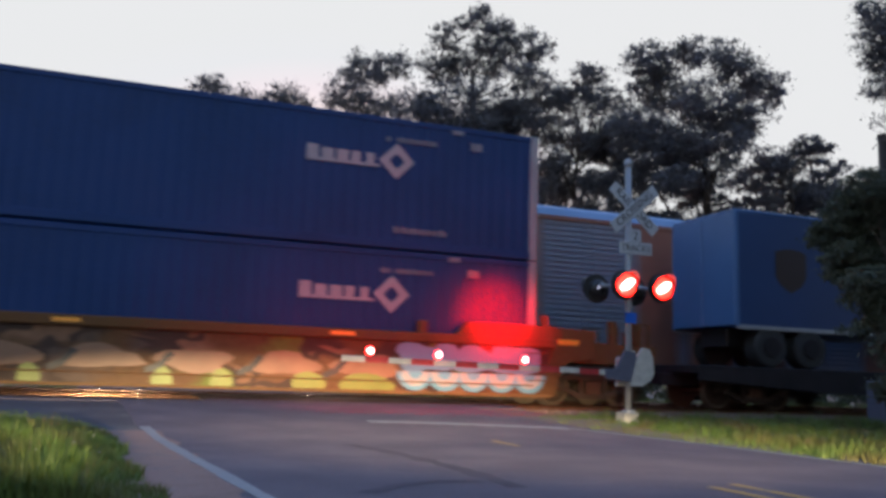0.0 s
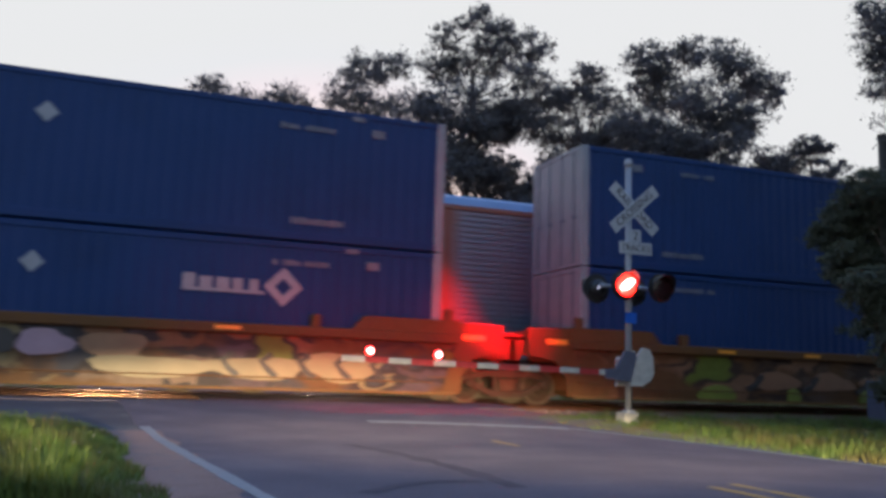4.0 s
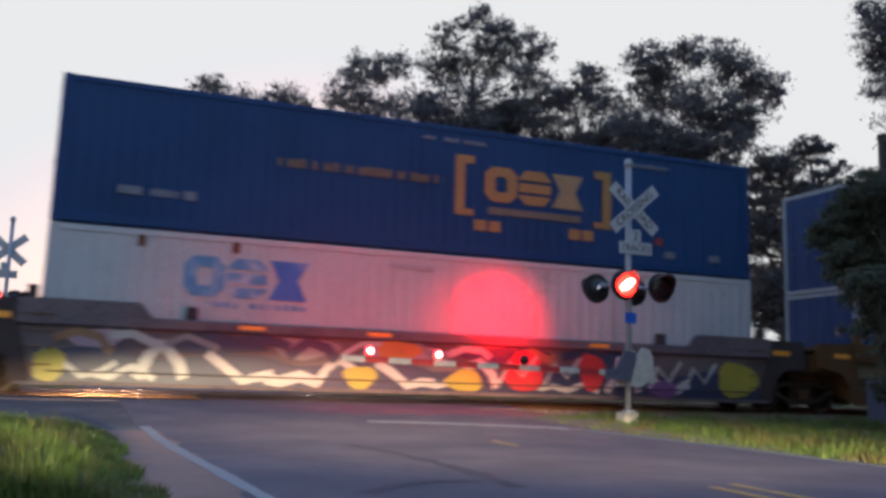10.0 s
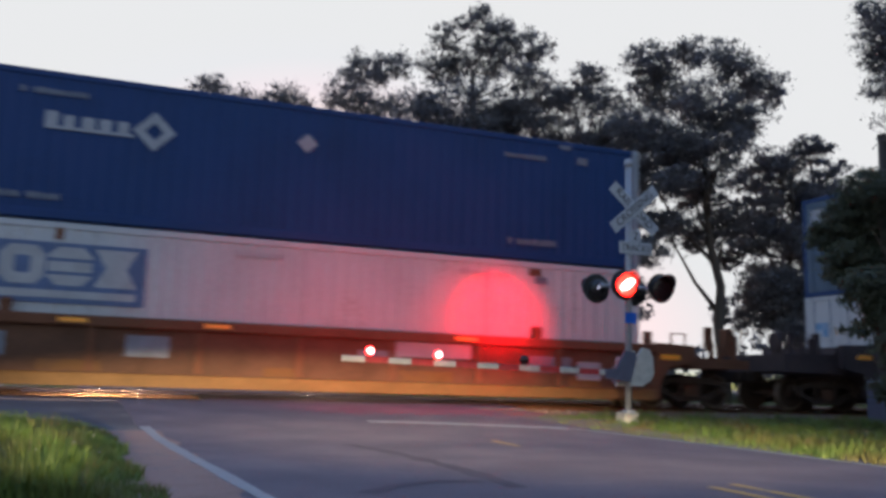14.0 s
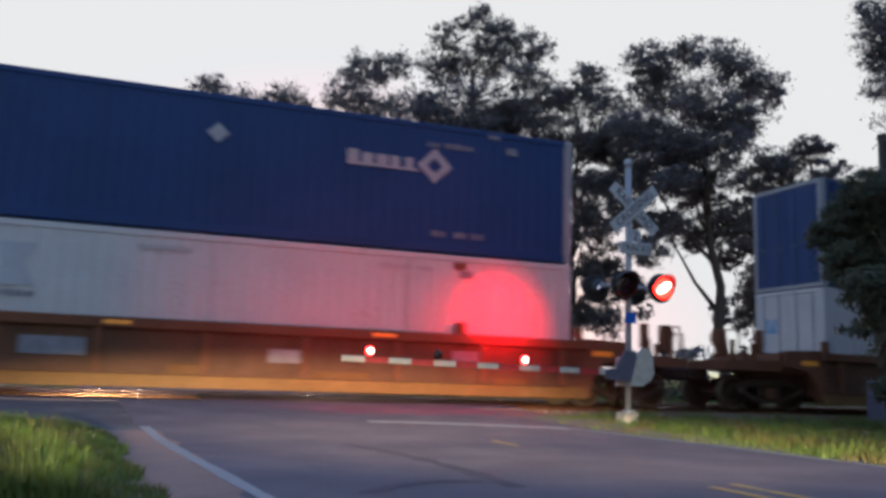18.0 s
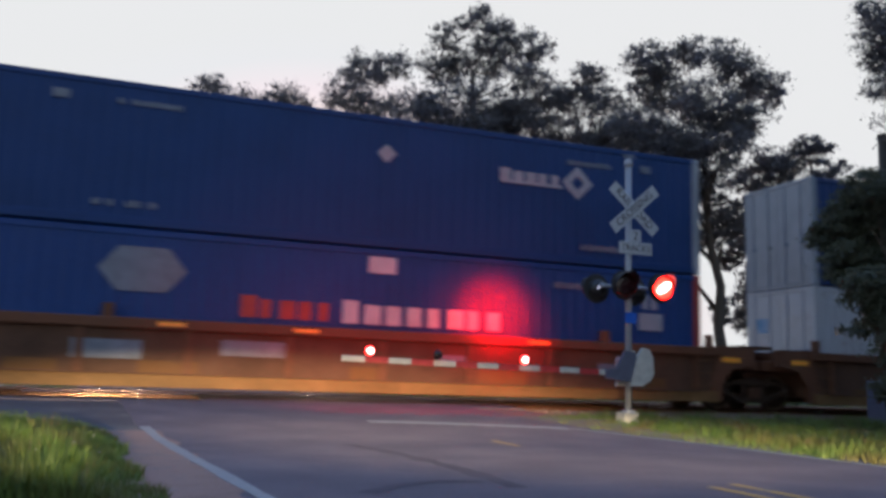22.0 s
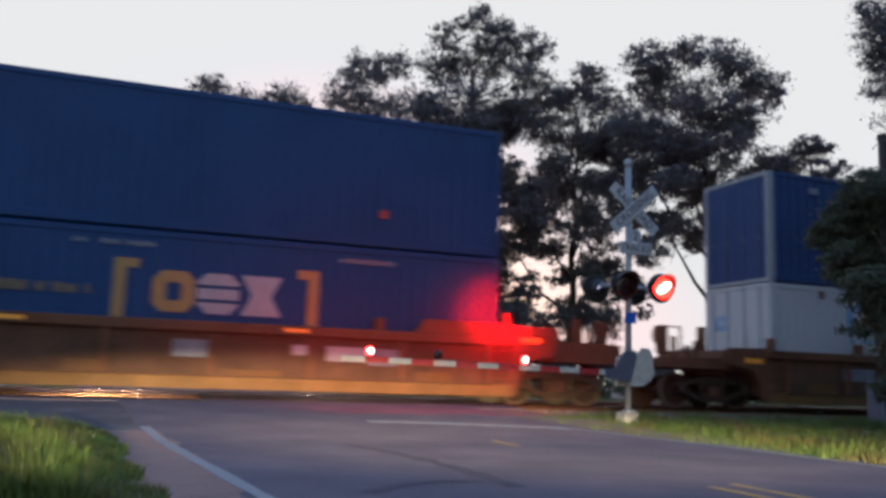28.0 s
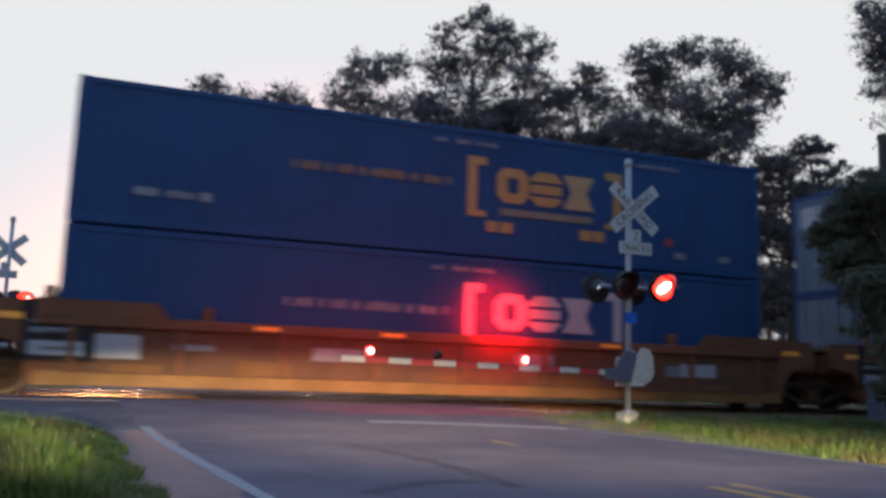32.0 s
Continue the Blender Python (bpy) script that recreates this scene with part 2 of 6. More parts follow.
RACK_BROWN = mat("rack_brown_paint", (0.20, 0.085, 0.06), 0.6, var=0.25, scale=1, fine=14, dirt=(0.17, 0.08, 0.045), dirt_at=0.6)
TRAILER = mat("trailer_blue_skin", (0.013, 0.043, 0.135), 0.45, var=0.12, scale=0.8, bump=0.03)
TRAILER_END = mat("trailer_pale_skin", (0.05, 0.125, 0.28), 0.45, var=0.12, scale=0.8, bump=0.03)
SHIELD = mat("brown_shield_decal", (0.028, 0.014, 0.014), 0.5, var=0.2, scale=3)
LIT_CORE = mat("lamp_core_lit", (1, 0.5, 0.45), emit=(1.0, 0.64, 0.50), power=1.7)
LIT_RIM = mat("lamp_rim_lit", (1, 0.1, 0.1), emit=(1.0, 0.010, 0.0), power=2.4)
UNLIT = mat("unlit_red_lens", (0.02, 0.005, 0.007), 0.25, var=0.15, scale=8, bump=0)
LIT_WHITE = mat("side_light_lit", (1, 1, 1), emit=(0.85, 0.92, 1.0), power=0.4)
HEADLAMP = mat("headlamp_lit", (1, 1, 1), emit=(1.0, 0.86, 0.62), power=40)
def graffiti_mat(name, base, colours, outline, bare=0.5, scale=1.1, seed=0.0):
    """Sprayed colour fields with outlines over a car's base paint, worn away in patches."""
    m = bpy.data.materials.new(name)
    m.use_nodes = True
    t = m.node_tree
    b = t.nodes["Principled BSDF"]
    b.inputs["Roughness"].default_value, b.inputs["Specular IOR Level"].default_value = 0.6, 0.25
    link = t.links.new
    co = t.nodes.new("ShaderNodeTexCoord")
    mp = t.nodes.new("ShaderNodeMapping")
    mp.inputs["Scale"].default_value, mp.inputs["Location"].default_value = (0.75, 0.0, 1.25), (seed, 0, seed * 0.7)
    link(co.outputs["Object"], mp.inputs["Vector"])
    warp = t.nodes.new("ShaderNodeTexNoise")
    warp.inputs["Scale"].default_value, warp.inputs["Detail"].default_value = 1.6, 1.5
    link(mp.outputs[0], warp.inputs["Vector"])
    off = t.nodes.new("ShaderNodeVectorMath")
    off.operation = "MULTIPLY_ADD"
    link(warp.outputs["Color"], off.inputs[0])
    off.inputs[1].default_value = (1.5, 0.0, 1.5)
    link(mp.outputs[0], off.inputs[2])
    cells, edge = t.nodes.new("ShaderNodeTexVoronoi"), t.nodes.new("ShaderNodeTexVoronoi")
    edge.feature = "DISTANCE_TO_EDGE"
    for v in (cells, edge):
        v.voronoi_dimensions = "3D"
        v.inputs["Scale"].default_value = scale
        link(off.outputs[0], v.inputs["Vector"])
    sep = t.nodes.new("ShaderNodeSeparateColor")
    link(cells.outputs["Color"], sep.inputs[0])
    ramp = t.nodes.new("ShaderNodeValToRGB")
    ramp.color_ramp.interpolation = "CONSTANT"
    els = ramp.color_ramp.elements
    for i, c in enumerate(colours):
        e = els[i] if i < 2 else els.new(i / len(colours))
        e.position, e.color = i / len(colours), (*c, 1)
    link(sep.outputs[0], ramp.inputs["Fac"])
    lim = t.nodes.new("ShaderNodeMapRange")
    lim.inputs["From Min"].default_value, lim.inputs["From Max"].default_value = 0.05, 0.10
    lim.inputs["To Min"].default_value, lim.inputs["To Max"].default_value = 1.0, 0.0
    link(edge.outputs["Distance"], lim.inputs["Value"])
    line = t.nodes.new("ShaderNodeMix")
    line.data_type = "RGBA"
    link(lim.outputs[0], line.inputs["Factor"])
    link(ramp.outputs["Color"], line.inputs["A"])
    line.inputs["B"].default_value = (*outline, 1)
    worn = t.nodes.new("ShaderNodeTexNoise")
    worn.inputs["Scale"].default_value, worn.inputs["Detail"].default_value = 0.7, 4
    link(mp.outputs[0], worn.inputs["Vector"])
    mask = t.nodes.new("ShaderNodeMapRange")
    mask.inputs["From Min"].default_value, mask.inputs["From Max"].default_value = bare - 0.04, bare + 0.04
    link(worn.outputs["Fac"], mask.inputs["Value"])
    grime = t.nodes.new("ShaderNodeTexNoise")
    grime.inputs["Scale"].default_value, grime.inputs["Detail"].default_value = 6, 5
    link(co.outputs["Object"], grime.inputs["Vector"])
    shade = t.nodes.new("ShaderNodeMapRange")
    shade.inputs["To Min"].default_value, shade.inputs["To Max"].default_value = 0.6, 1.25
    link(grime.outputs["Fac"], shade.inputs["Value"])
    over = t.nodes.new("ShaderNodeMix")
    over.data_type = "RGBA"
    over.inputs["A"].default_value = (*base, 1)
    link(mask.outputs[0], over.inputs["Factor"])
    link(line.outputs["Result"], over.inputs["B"])
    tint = t.nodes.new("ShaderNodeVectorMath")
    tint.operation = "SCALE"
    link(over.outputs["Result"], tint.inputs[0])
    link(shade.outputs[0], tint.inputs["Scale"])
    link(tint.outputs[0], b.inputs["Base Color"])
    return m


TAN = (0.115, 0.054, 0.020)
SPRAY = [
    graffiti_mat("graffiti_peach", TAN, ((0.18, 0.09, 0.045), (0.12, 0.143, 0.0225), (0.203, 0.105, 0.06), (0.15, 0.0675, 0.03), (0.0975, 0.06, 0.045)), (0.0525, 0.03, 0.0225), 0.47, 1.0, 2.0),
    graffiti_mat("graffiti_mixed", TAN, ((0.188, 0.15, 0.0825), (0.128, 0.15, 0.03), (0.075, 0.0525, 0.0675), (0.18, 0.0825, 0.045), (0.045, 0.045, 0.06), (0.165, 0.112, 0.0825)), (0.0338, 0.0263, 0.03), 0.44, 1.1, 9.0),
]
GRAF = {
    "white": mat("spray_white", (0.36, 0.35, 0.345), 0.5, var=0.15, scale=2),
    "navy": mat("spray_navy", (0.025, 0.03, 0.07), 0.5, var=0.2, scale=2),
    "yellow": mat("spray_yellow", (0.30, 0.25, 0.03), 0.5, var=0.15, scale=2),
    "lime": mat("spray_lime", (0.17, 0.20, 0.03), 0.5, var=0.2, scale=2),
    "red": mat("spray_red", (0.45, 0.03, 0.03), 0.5, var=0.15, scale=2),
    "violet": mat("spray_violet", (0.13, 0.06, 0.17), 0.5, var=0.2, scale=2),
    "cyan": mat("spray_cyan", (0.12, 0.32, 0.46), 0.5, var=0.2, scale=2),
    "peach": mat("spray_peach", (0.22, 0.11, 0.06), 0.5, var=0.2, scale=2),
    "sky": mat("spray_sky_blue", (0.13, 0.26, 0.40), 0.5, var=0.2, scale=2),
    "mauve": mat("spray_mauve", (0.30, 0.20, 0.26), 0.5, var=0.2, scale=2),
    "orange": mat("spray_orange", (0.40, 0.16, 0.03), 0.5, var=0.2, scale=2),
    "soot": mat("spray_black", (0.03, 0.028, 0.03), 0.5, var=0.2, scale=2),
    "pale": mat("spray_cream", (0.22, 0.17, 0.09), 0.5, var=0.2, scale=2),
    "grey": mat("spray_grey", (0.18, 0.18, 0.19), 0.5, var=0.2, scale=2),
    "blue": mat("spray_blue", (0.03, 0.10, 0.26), 0.5, var=0.2, scale=2),
}


# ---------------------------------------------------------------- mesh helpers
class Geo:
    """Gathers vertices and faces for one mesh."""

    def __init__(self):
        self.v, self.f = [], []

    def add(self, verts, faces):
        n = len(self.v)
        self.v += [tuple(p) for p in verts]
        self.f += [tuple(i + n for i in q) for q in faces]
        return self

    def box(self, x0, x1, y0, y1, z0, z1, c=0.0):
        """A box, its edges chamfered by c."""
        lo, hi = (min(x0, x1), min(y0, y1), min(z0, z1)), (max(x0, x1), max(y0, y1), max(z0, z1))
        c = min(c, *[(h - l) * 0.45 for l, h in zip(lo, hi)])
        if c <= 0:
            p = [(lo[0], lo[1], lo[2]), (hi[0], lo[1], lo[2]), (hi[0], hi[1], lo[2]), (lo[0], hi[1], lo[2]),
                 (lo[0], lo[1], hi[2]), (hi[0], lo[1], hi[2]), (hi[0], hi[1], hi[2]), (lo[0], hi[1], hi[2])]
            return self.add(p, [(0, 3, 2, 1), (4, 5, 6, 7), (0, 1, 5, 4), (1, 2, 6, 5), (2, 3, 7, 6), (3, 0, 4, 7)])
        idx, p = {}, []
        for s in ((a, b, d) for a in (0, 1) for b in (0, 1) for d in (0, 1)):
            for ax in range(3):
                q = []
                for k in range(3):
                    e = (lo, hi)[s[k]][k]
                    q.append(e if k == ax else e + (c if s[k] == 0 else -c))
                idx[(s, ax)] = len(p)
                p.append(tuple(q))
        f = []
        for ax in range(3):
            u, w = [k for k in range(3) if k != ax]
            for side in (0, 1):
                ring = []
                for a, b in ((0, 0), (1, 0), (1, 1), (0, 1)):
                    s = [0, 0, 0]
                    s[ax], s[u], s[w] = side, a, b
                    ring.append(idx[(tuple(s), ax)])
                f.append(tuple(ring))
            for a in (0, 1):
                for b in (0, 1):
                    s0, s1 = [0, 0, 0], [0, 0, 0]
                    s0[u] = s1[u] = a
                    s0[w] = s1[w] = b
                    s0[ax], s1[ax] = 0, 1
                    s0, s1 = tuple(s0), tuple(s1)
                    f.append((idx[(s0, u)], idx[(s1, u)], idx[(s1, w)], idx[(s0, w)]))
        for s in ((a, b, d) for a in (0, 1) for b in (0, 1) for d in (0, 1)):
            f.append((idx[(s, 0)], idx[(s, 1)], idx[(s, 2)]))
        return self.add(p, f)

    def tube(self, path, radii, n=10, caps=True):
        """A tube along a path with a radius at each point."""
        path = [Vector(q) for q in path]
        verts, faces = [], []
        for i, q in enumerate(path):
            d = (path[min(i + 1, len(path) - 1)] - path[max(i - 1, 0)]).normalized()
            a = d.orthogonal().normalized() if i == 0 else (a - d * a.dot(d)).normalized()
            b = d.cross(a)
            r = radii[i] if isinstance(radii, (list, tuple)) else radii
            for k in range(n):
                w = 2 * math.pi * k / n
                verts.append(q + (a * math.cos(w) + b * math.sin(w)) * r)
        for i in range(len(path) - 1):
            for k in range(n):
                faces.append((i * n + k, i * n + (k + 1) % n, (i + 1) * n + (k + 1) % n, (i + 1) * n + k))
        if caps:
            faces.append(tuple(reversed(range(n))))
            faces.append(tuple(range((len(path) - 1) * n, len(path) * n)))
        return self.add(verts, faces)

    def lathe(self, profile, axis, centre, n=24):
        """A turned body: profile of (along, radius) round an axis 0, 1 or 2."""
        verts, faces = [], []
        u, w = [k for k in range(3) if k != axis]
        for s, r in profile:
            for k in range(n):
                q = list(centre)
                q[axis] += s
                q[u] += r * math.cos(2 * math.pi * k / n)
                q[w] += r * math.sin(2 * math.pi * k / n)
                verts.append(q)
        for i in range(len(profile) - 1):
            for k in range(n):
                faces.append((i * n + k, i * n + (k + 1) % n, (i + 1) * n + (k + 1) % n, (i + 1) * n + k))
        faces.append(tuple(reversed(range(n))))
        faces.append(tuple(range((len(profile) - 1) * n, len(profile) * n)))
        return self.add(verts, faces)

    def prism_y(self, poly, y0, y1):
        """A polygon of (x, z) drawn out from y0 to y1."""
        n = len(poly)
        verts = [(x, y0, z) for x, z in poly] + [(x, y1, z) for x, z in poly]
        faces = [tuple(range(n)), tuple(reversed(range(n, 2 * n)))] + [(i, i + n, (i + 1) % n + n, (i + 1) % n) for i in range(n)]
        return self.add(verts, faces)

    def ring_y(self, outer, inner, y0, y1):
        """A closed band between two (x, z) polygons of equal count."""
        n = len(outer)
        verts = [(x, y, z) for y in (y0, y1) for poly in (outer, inner) for x, z in poly]
        faces = []
        for i in range(n):
            j = (i + 1) % n
            faces += [(i, j, n + j, n + i), (2 * n + i, 3 * n + i, 3 * n + j, 2 * n + j),
                      (i, 2 * n + i, 2 * n + j, j), (n + i, n + j, 3 * n + j, 3 * n + i)]
        return self.add(verts, faces)


def mesh_of(name, g, material):
    me = bpy.data.meshes.new(name)
    me.from_pydata(g.v, [], g.f)
    bm = bmesh.new()
    bm.from_mesh(me)
    bmesh.ops.recalc_face_normals(bm, faces=bm.faces)
    bm.to_mesh(me)
    bm.free()
    me.materials.append(material)
    return me


def part(name, g, material, parent=None, label="", smooth=False, at=None):
    """One mesh object under a thing or under a part."""
    me = g if isinstance(g, bpy.types.Mesh) else mesh_of(name, g, material)
    if smooth:
        me.shade_smooth()
    ob = new(name, me)
    ob.parent = parent
    if at is not None:
        ob.matrix_basis = at
    return tagged(ob, label=label)


def thing(name, at, label, category, group="", kind=""):
    return_ob = new(name)
    return_ob.matrix_basis = at
    return_ob.empty_display_size = 0.3
    return tagged(return_ob, label=label, category=category, group=group, kind=kind)


def setting(name, g, material, label="", category="", kind="structure"):
    ob = new(name, mesh_of(name, g, material))
    return tagged(ob, label=label, category=category, kind=kind)


# ---------------------------------------------------------------- ground, road and tracks
TRACK_2 = 4.35            # centre line of the far track
ROAD_L, ROAD_R = 0.28, 8.15


def smooth01(v):
    v = min(max(v, 0.0), 1.0)
    return v * v * (3 - 2 * v)


def ground_z(y):
    """The road climbs a quarter of a metre to the tracks and falls away behind them."""
    near = smooth01((y + 8.5) / 6.6)
    far = smooth01((14.5 - y) / 7.5)
    return -0.30 + 0.265 * min(near, far)


def skew(y):
    """The western edge of the road leans a little to the west going north."""
    return -0.062 * (y + 6.0)


g = Geo()
ys = [-400, -120, -60, -40, -30, -24] + [-22 + 0.5 * i for i in range(82)] + [21, 25, 40, 80, 160, 400, 1500]
xs = [-1500, -400, -120, -50, -25, -12] + [-8 + 0.5 * i for i in range(49)] + [20, 25, 40, 60, 120, 400, 1500]
for y in ys:
    for x in xs:
        lump = 0.012 * noise.noise(Vector((x * 0.6, y * 0.6, 3))) if abs(x) < 60 and abs(y) < 60 else 0
        beside = smooth01(max(-0.6 + skew(y) - x, x - 7.8) / 1.2)
        on_track = smooth01((y + 4.2) / 1.0) * smooth01((8.6 - y) / 1.0)
        z = ground_z(y) - 0.012 + lump
        g.v.append((x, y, z + (-0.42 - z) * beside * on_track))
for i in range(len(ys) - 1):
    for j in range(len(xs) - 1):
        a = i * len(xs) + j
        g.f.append((a, a + 1, a + 1 + len(xs), a + len(xs)))
setting("ground", g, DIRT, "dry brown earth with sparse weeds beside the road", "ground")


def strip(xa, xb, y0, y1, lift, n=None, wobble=0.0, seed=1.0):
    """A strip that lies on the road; xa and xb are numbers or functions of y."""
    s = Geo()
    n = n or max(2, int(abs(y1 - y0) / 0.25))
    for i in range(n + 1):
        y = y0 + (y1 - y0) * i / n
        a = xa(y) if callable(xa) else xa
        b = xb(y) if callable(xb) else xb
        w = wobble * noise.noise(Vector((y * 1.7, seed, 0)))
        w2 = wobble * noise.noise(Vector((y * 1.9, seed, 7)))
        z = ground_z(y) + lift
        s.v += [(a + w, y, z), (b + w2, y, z)]
        if i:
            k = 2 * i
            s.f.append((k - 2, k - 1, k + 1, k))
    return s


def slab(xa, xb, y0, y1, top, deep, wobble=0.0, seed=1.0):
    s = strip(xa, xb, y0, y1, top, wobble=wobble, seed=seed)
    n = len(s.v)
    low = [(x, y, z - deep) for x, y, z in s.v]
    rows = n // 2
    s.v += low
    for i in range(rows - 1):
        a, b = 2 * i, 2 * i + 2
        s.f += [(a, b, b + n, a + n), (a + 1, a + 1 + n, b + 1 + n, b + 1)]
    s.f += [(0, n, n + 1, 1), (n - 2, n - 1, 2 * n - 1, 2 * n - 2)]
    return s


west = lambda y: ROAD_L + skew(y)
east = lambda y: ROAD_R - 1.3 * smooth01((y + 8.6) / 4.6) * smooth01((9 - y) / 4.0)
east_line = lambda y: 7.93 - 1.0 * max(0.0, (y + 8.9) / 2.8) ** 2
road = setting("road", slab(west, east, -60, 90, 0.0, 0.07, wobble=0.06), ASPHALT, "worn grey two-lane asphalt road with patches", "road")
lines = [
    ("edge_line", lambda y: 0.335 - 0.088 * (y + 6.55), lambda y: 0.475 - 0.085 * (y + 6.55), -40, -6.5, PAINT_WHITE, "worn white edge line on the road"),
    ("edge_line", lambda y: east_line(y), lambda y: east_line(y) + 0.13, -40, -6.1, PAINT_WHITE, "worn white edge line on the road"),
    ("centre_line", 4.54, 4.66, -40, -12.85, PAINT_YELLOW, "faded yellow centre line on the road"),
    ("centre_line", 4.87, 4.99, -40, -12.7, PAINT_YELLOW, "faded yellow centre line on the road"),
    ("centre_line", 4.77, 4.87, -8.75, -7.95, PAINT_YELLOW, "last worn dash of the yellow centre line"),
]
stop = Geo()
for i in range(25):
    x = 3.75 + 3.2 * i / 24
    yc = -5.52 - 0.62 * (i / 24) ** 1.6
    for y in (yc - 0.16 - 0.03 * (i % 3), yc + 0.14):
        stop.v.append((x, y, ground_z(y) + 0.007))
    if i:
        stop.f.append((2 * i - 2, 2 * i, 2 * i + 1, 2 * i - 1))
part("stop_line", stop, PAINT_WHITE, road, "worn white stop line before the gate")
for nm, a, b, y0, y1, m, lab in lines:
    tagged(part(nm, strip(a, b, y0, y1, 0.006, wobble=0.02, seed=3.3), m, road), label=lab)
setting("gravel_shoulder", slab(-30, lambda y: ROAD_L + skew(y) + 0.25, -7.9, -2.62, -0.008, 0.4, wobble=0.1, seed=8.0), GRAVEL, "packed grey gravel beside the track", "gravel shoulder")


setting("dirt_shoulder", strip(lambda y: ROAD_L + skew(y) - 0.7, lambda y: ROAD_L + skew(y) + 0.16, -30, -7.0, 0.003, n=160, wobble=0.2, seed=4.4), SHOULDER, "thin reddish dirt washed over the road's edge", "dirt shoulder")


def ribbon(points, half, lift):
    """A dark tyre mark along (x, y) points on the road."""
    s = Geo()
    for i, (x, y) in enumerate(points):
        ax, ay = points[max(i - 1, 0)]
        bx, by = points[min(i + 1, len(points) - 1)]
        d = Vector((bx - ax, by - ay)).normalized()
        w = half * (0.7 + 0.5 * noise.noise(Vector((x * 3, y * 3, 0))))
        for k in (-1, 1):
            qx, qy = x - k * d.y * w, y + k * d.x * w
            s.v.append((qx, qy, ground_z(qy) + lift))
        if i:
            k = 2 * i
            s.f.append((k - 2, k - 1, k + 1, k))
    return s


def bend(p0, p1, p2, n=24):
    return [tuple((Vector(p0) * (1 - f) ** 2 + Vector(p1) * 2 * f * (1 - f) + Vector(p2) * f * f)) for f in [i / n for i in range(n + 1)]]


for i, (p0, p1, p2, half) in enumerate((((2.65, -8.6), (3.1, -10.4), (2.95, -12.7), 0.13), ((1.7, -12.9), (2.3, -12.1), (2.8, -12.35), 0.10))):
    part("tyre_mark", ribbon(bend(p0, p1, p2), half, 0.002 + 0.001 * i), ASPHALT_PATCH, road, "dark curved tyre mark")


def ballast_bed(yc):
    b = Geo()
    n = 400
    prof = [(-3.0, -0.42), (-2.2, -0.20), (-1.5, -0.13), (1.5, -0.13), (2.2, -0.20), (3.0, -0.42)]
    for i in range(n + 1):
        x = -120 + 240 * i / n
        for y, z in prof:
            b.v.append((x, yc + y + 0.12 * noise.noise(Vector((x * 0.8, y, 1))), z + 0.05 * noise.noise(Vector((x * 1.3, y * 2, 5)))))
        if i:
            k = i * 6
            for j in range(5):
                b.f.append((k - 6 + j, k - 5 + j, k + 1 + j, k + j))
    return setting("ballast", b, BALLAST, "rusty brown crushed-stone ballast under the track", "ballast")


RAIL_PROFILE = [(-0.07, -0.17), (0.07, -0.17), (0.07, -0.155), (0.012, -0.135), (0.012, -0.05), (0.037, -0.035), (0.037, 0.0), (-0.037, 0.0), (-0.037, -0.035), (-0.012, -0.05), (-0.012, -0.135), (-0.07, -0.155)]


def track(yc):
    ballast_bed(yc)
    for s in (-1, 1):
        r = Geo()
        n = len(RAIL_PROFILE)
        for x in (-120, 120):
            r.v += [(x, yc + s * 0.7525 + y, z) for y, z in RAIL_PROFILE]
        r.f = [(i, (i + 1) % n, n + (i + 1) % n, n + i) for i in range(n)]
        rail = setting("rail", r, RAIL_RUST, "steel rail with a polished running surface", "rail")
        head = [(-0.0395, -0.03)] + [(-0.0395 + 0.022 * (1 - math.cos(a)), -0.016 + 0.022 * math.sin(a)) for a in [math.pi / 2 * j / 6 for j in range(7)]]
        head += [(-y, z) for y, z in reversed(head)]
        top = Geo()
        n = len(head)
        for x in (-120, 120):
            top.v += [(x, yc + s * 0.7525 + y, z) for y, z in head]
        top.f = [(i, (i + 1) % n, n + (i + 1) % n, n + i) for i in range(n)]
        part("running_surface", top, RAIL_TOP, rail, "polished rail head", smooth=True)
    ties = mesh_of("sleeper", Geo().box(-0.115, 0.115, -1.3, 1.3, -0.30, -0.10, 0.015), TIE)
    for i in range(110):
        x = -30 + 0.52 * i
        if ROAD_L - 0.8 < x < ROAD_R + 0.3:
            continue
        tie = new("sleeper", ties)
        tie.matrix_basis = pose(x, yc + random.uniform(-0.03, 0.03), 0, 0, 0, random.uniform(-1, 1))
        tagged(tie, "creosoted wooden sleeper half sunk in ballast", "sleeper", "sleepers of the tracks")
    for y0, y1 in ((-2.4, -0.82), (-0.66, 0.66), (0.82, 1.95)):
        panel = Geo()
        for k in range(6):
            a = ROAD_L - 2.28 + 1.78 * k
            hi = 0.013 if a > 1.2 and yc == 0 else -0.030
            lo = -0.04 if y0 < -2 else hi
            b = a + (1.1 if k == 5 else 1.775)
            panel.add([(a, yc + y0, -0.14), (b, yc + y0, -0.14), (b, yc + y1, -0.14), (a, yc + y1, -0.14), (a, yc + y0, lo), (b, yc + y0, lo), (b, yc + y1, hi), (a, yc + y1, hi)],
                      [(0, 3, 2, 1), (4, 5, 6, 7), (0, 1, 5, 4), (1, 2, 6, 5), (2, 3, 7, 6), (3, 0, 4, 7)])
        setting("crossing_panel", panel, ASPHALT, "grey asphalt crossing panels between the rails", "crossing panel")


track(0.0)
track(TRACK_2)


# ---------------------------------------------------------------- crossing signals
FLASHERS = []             # (lens, first phase): lenses that turn their lit face out and back


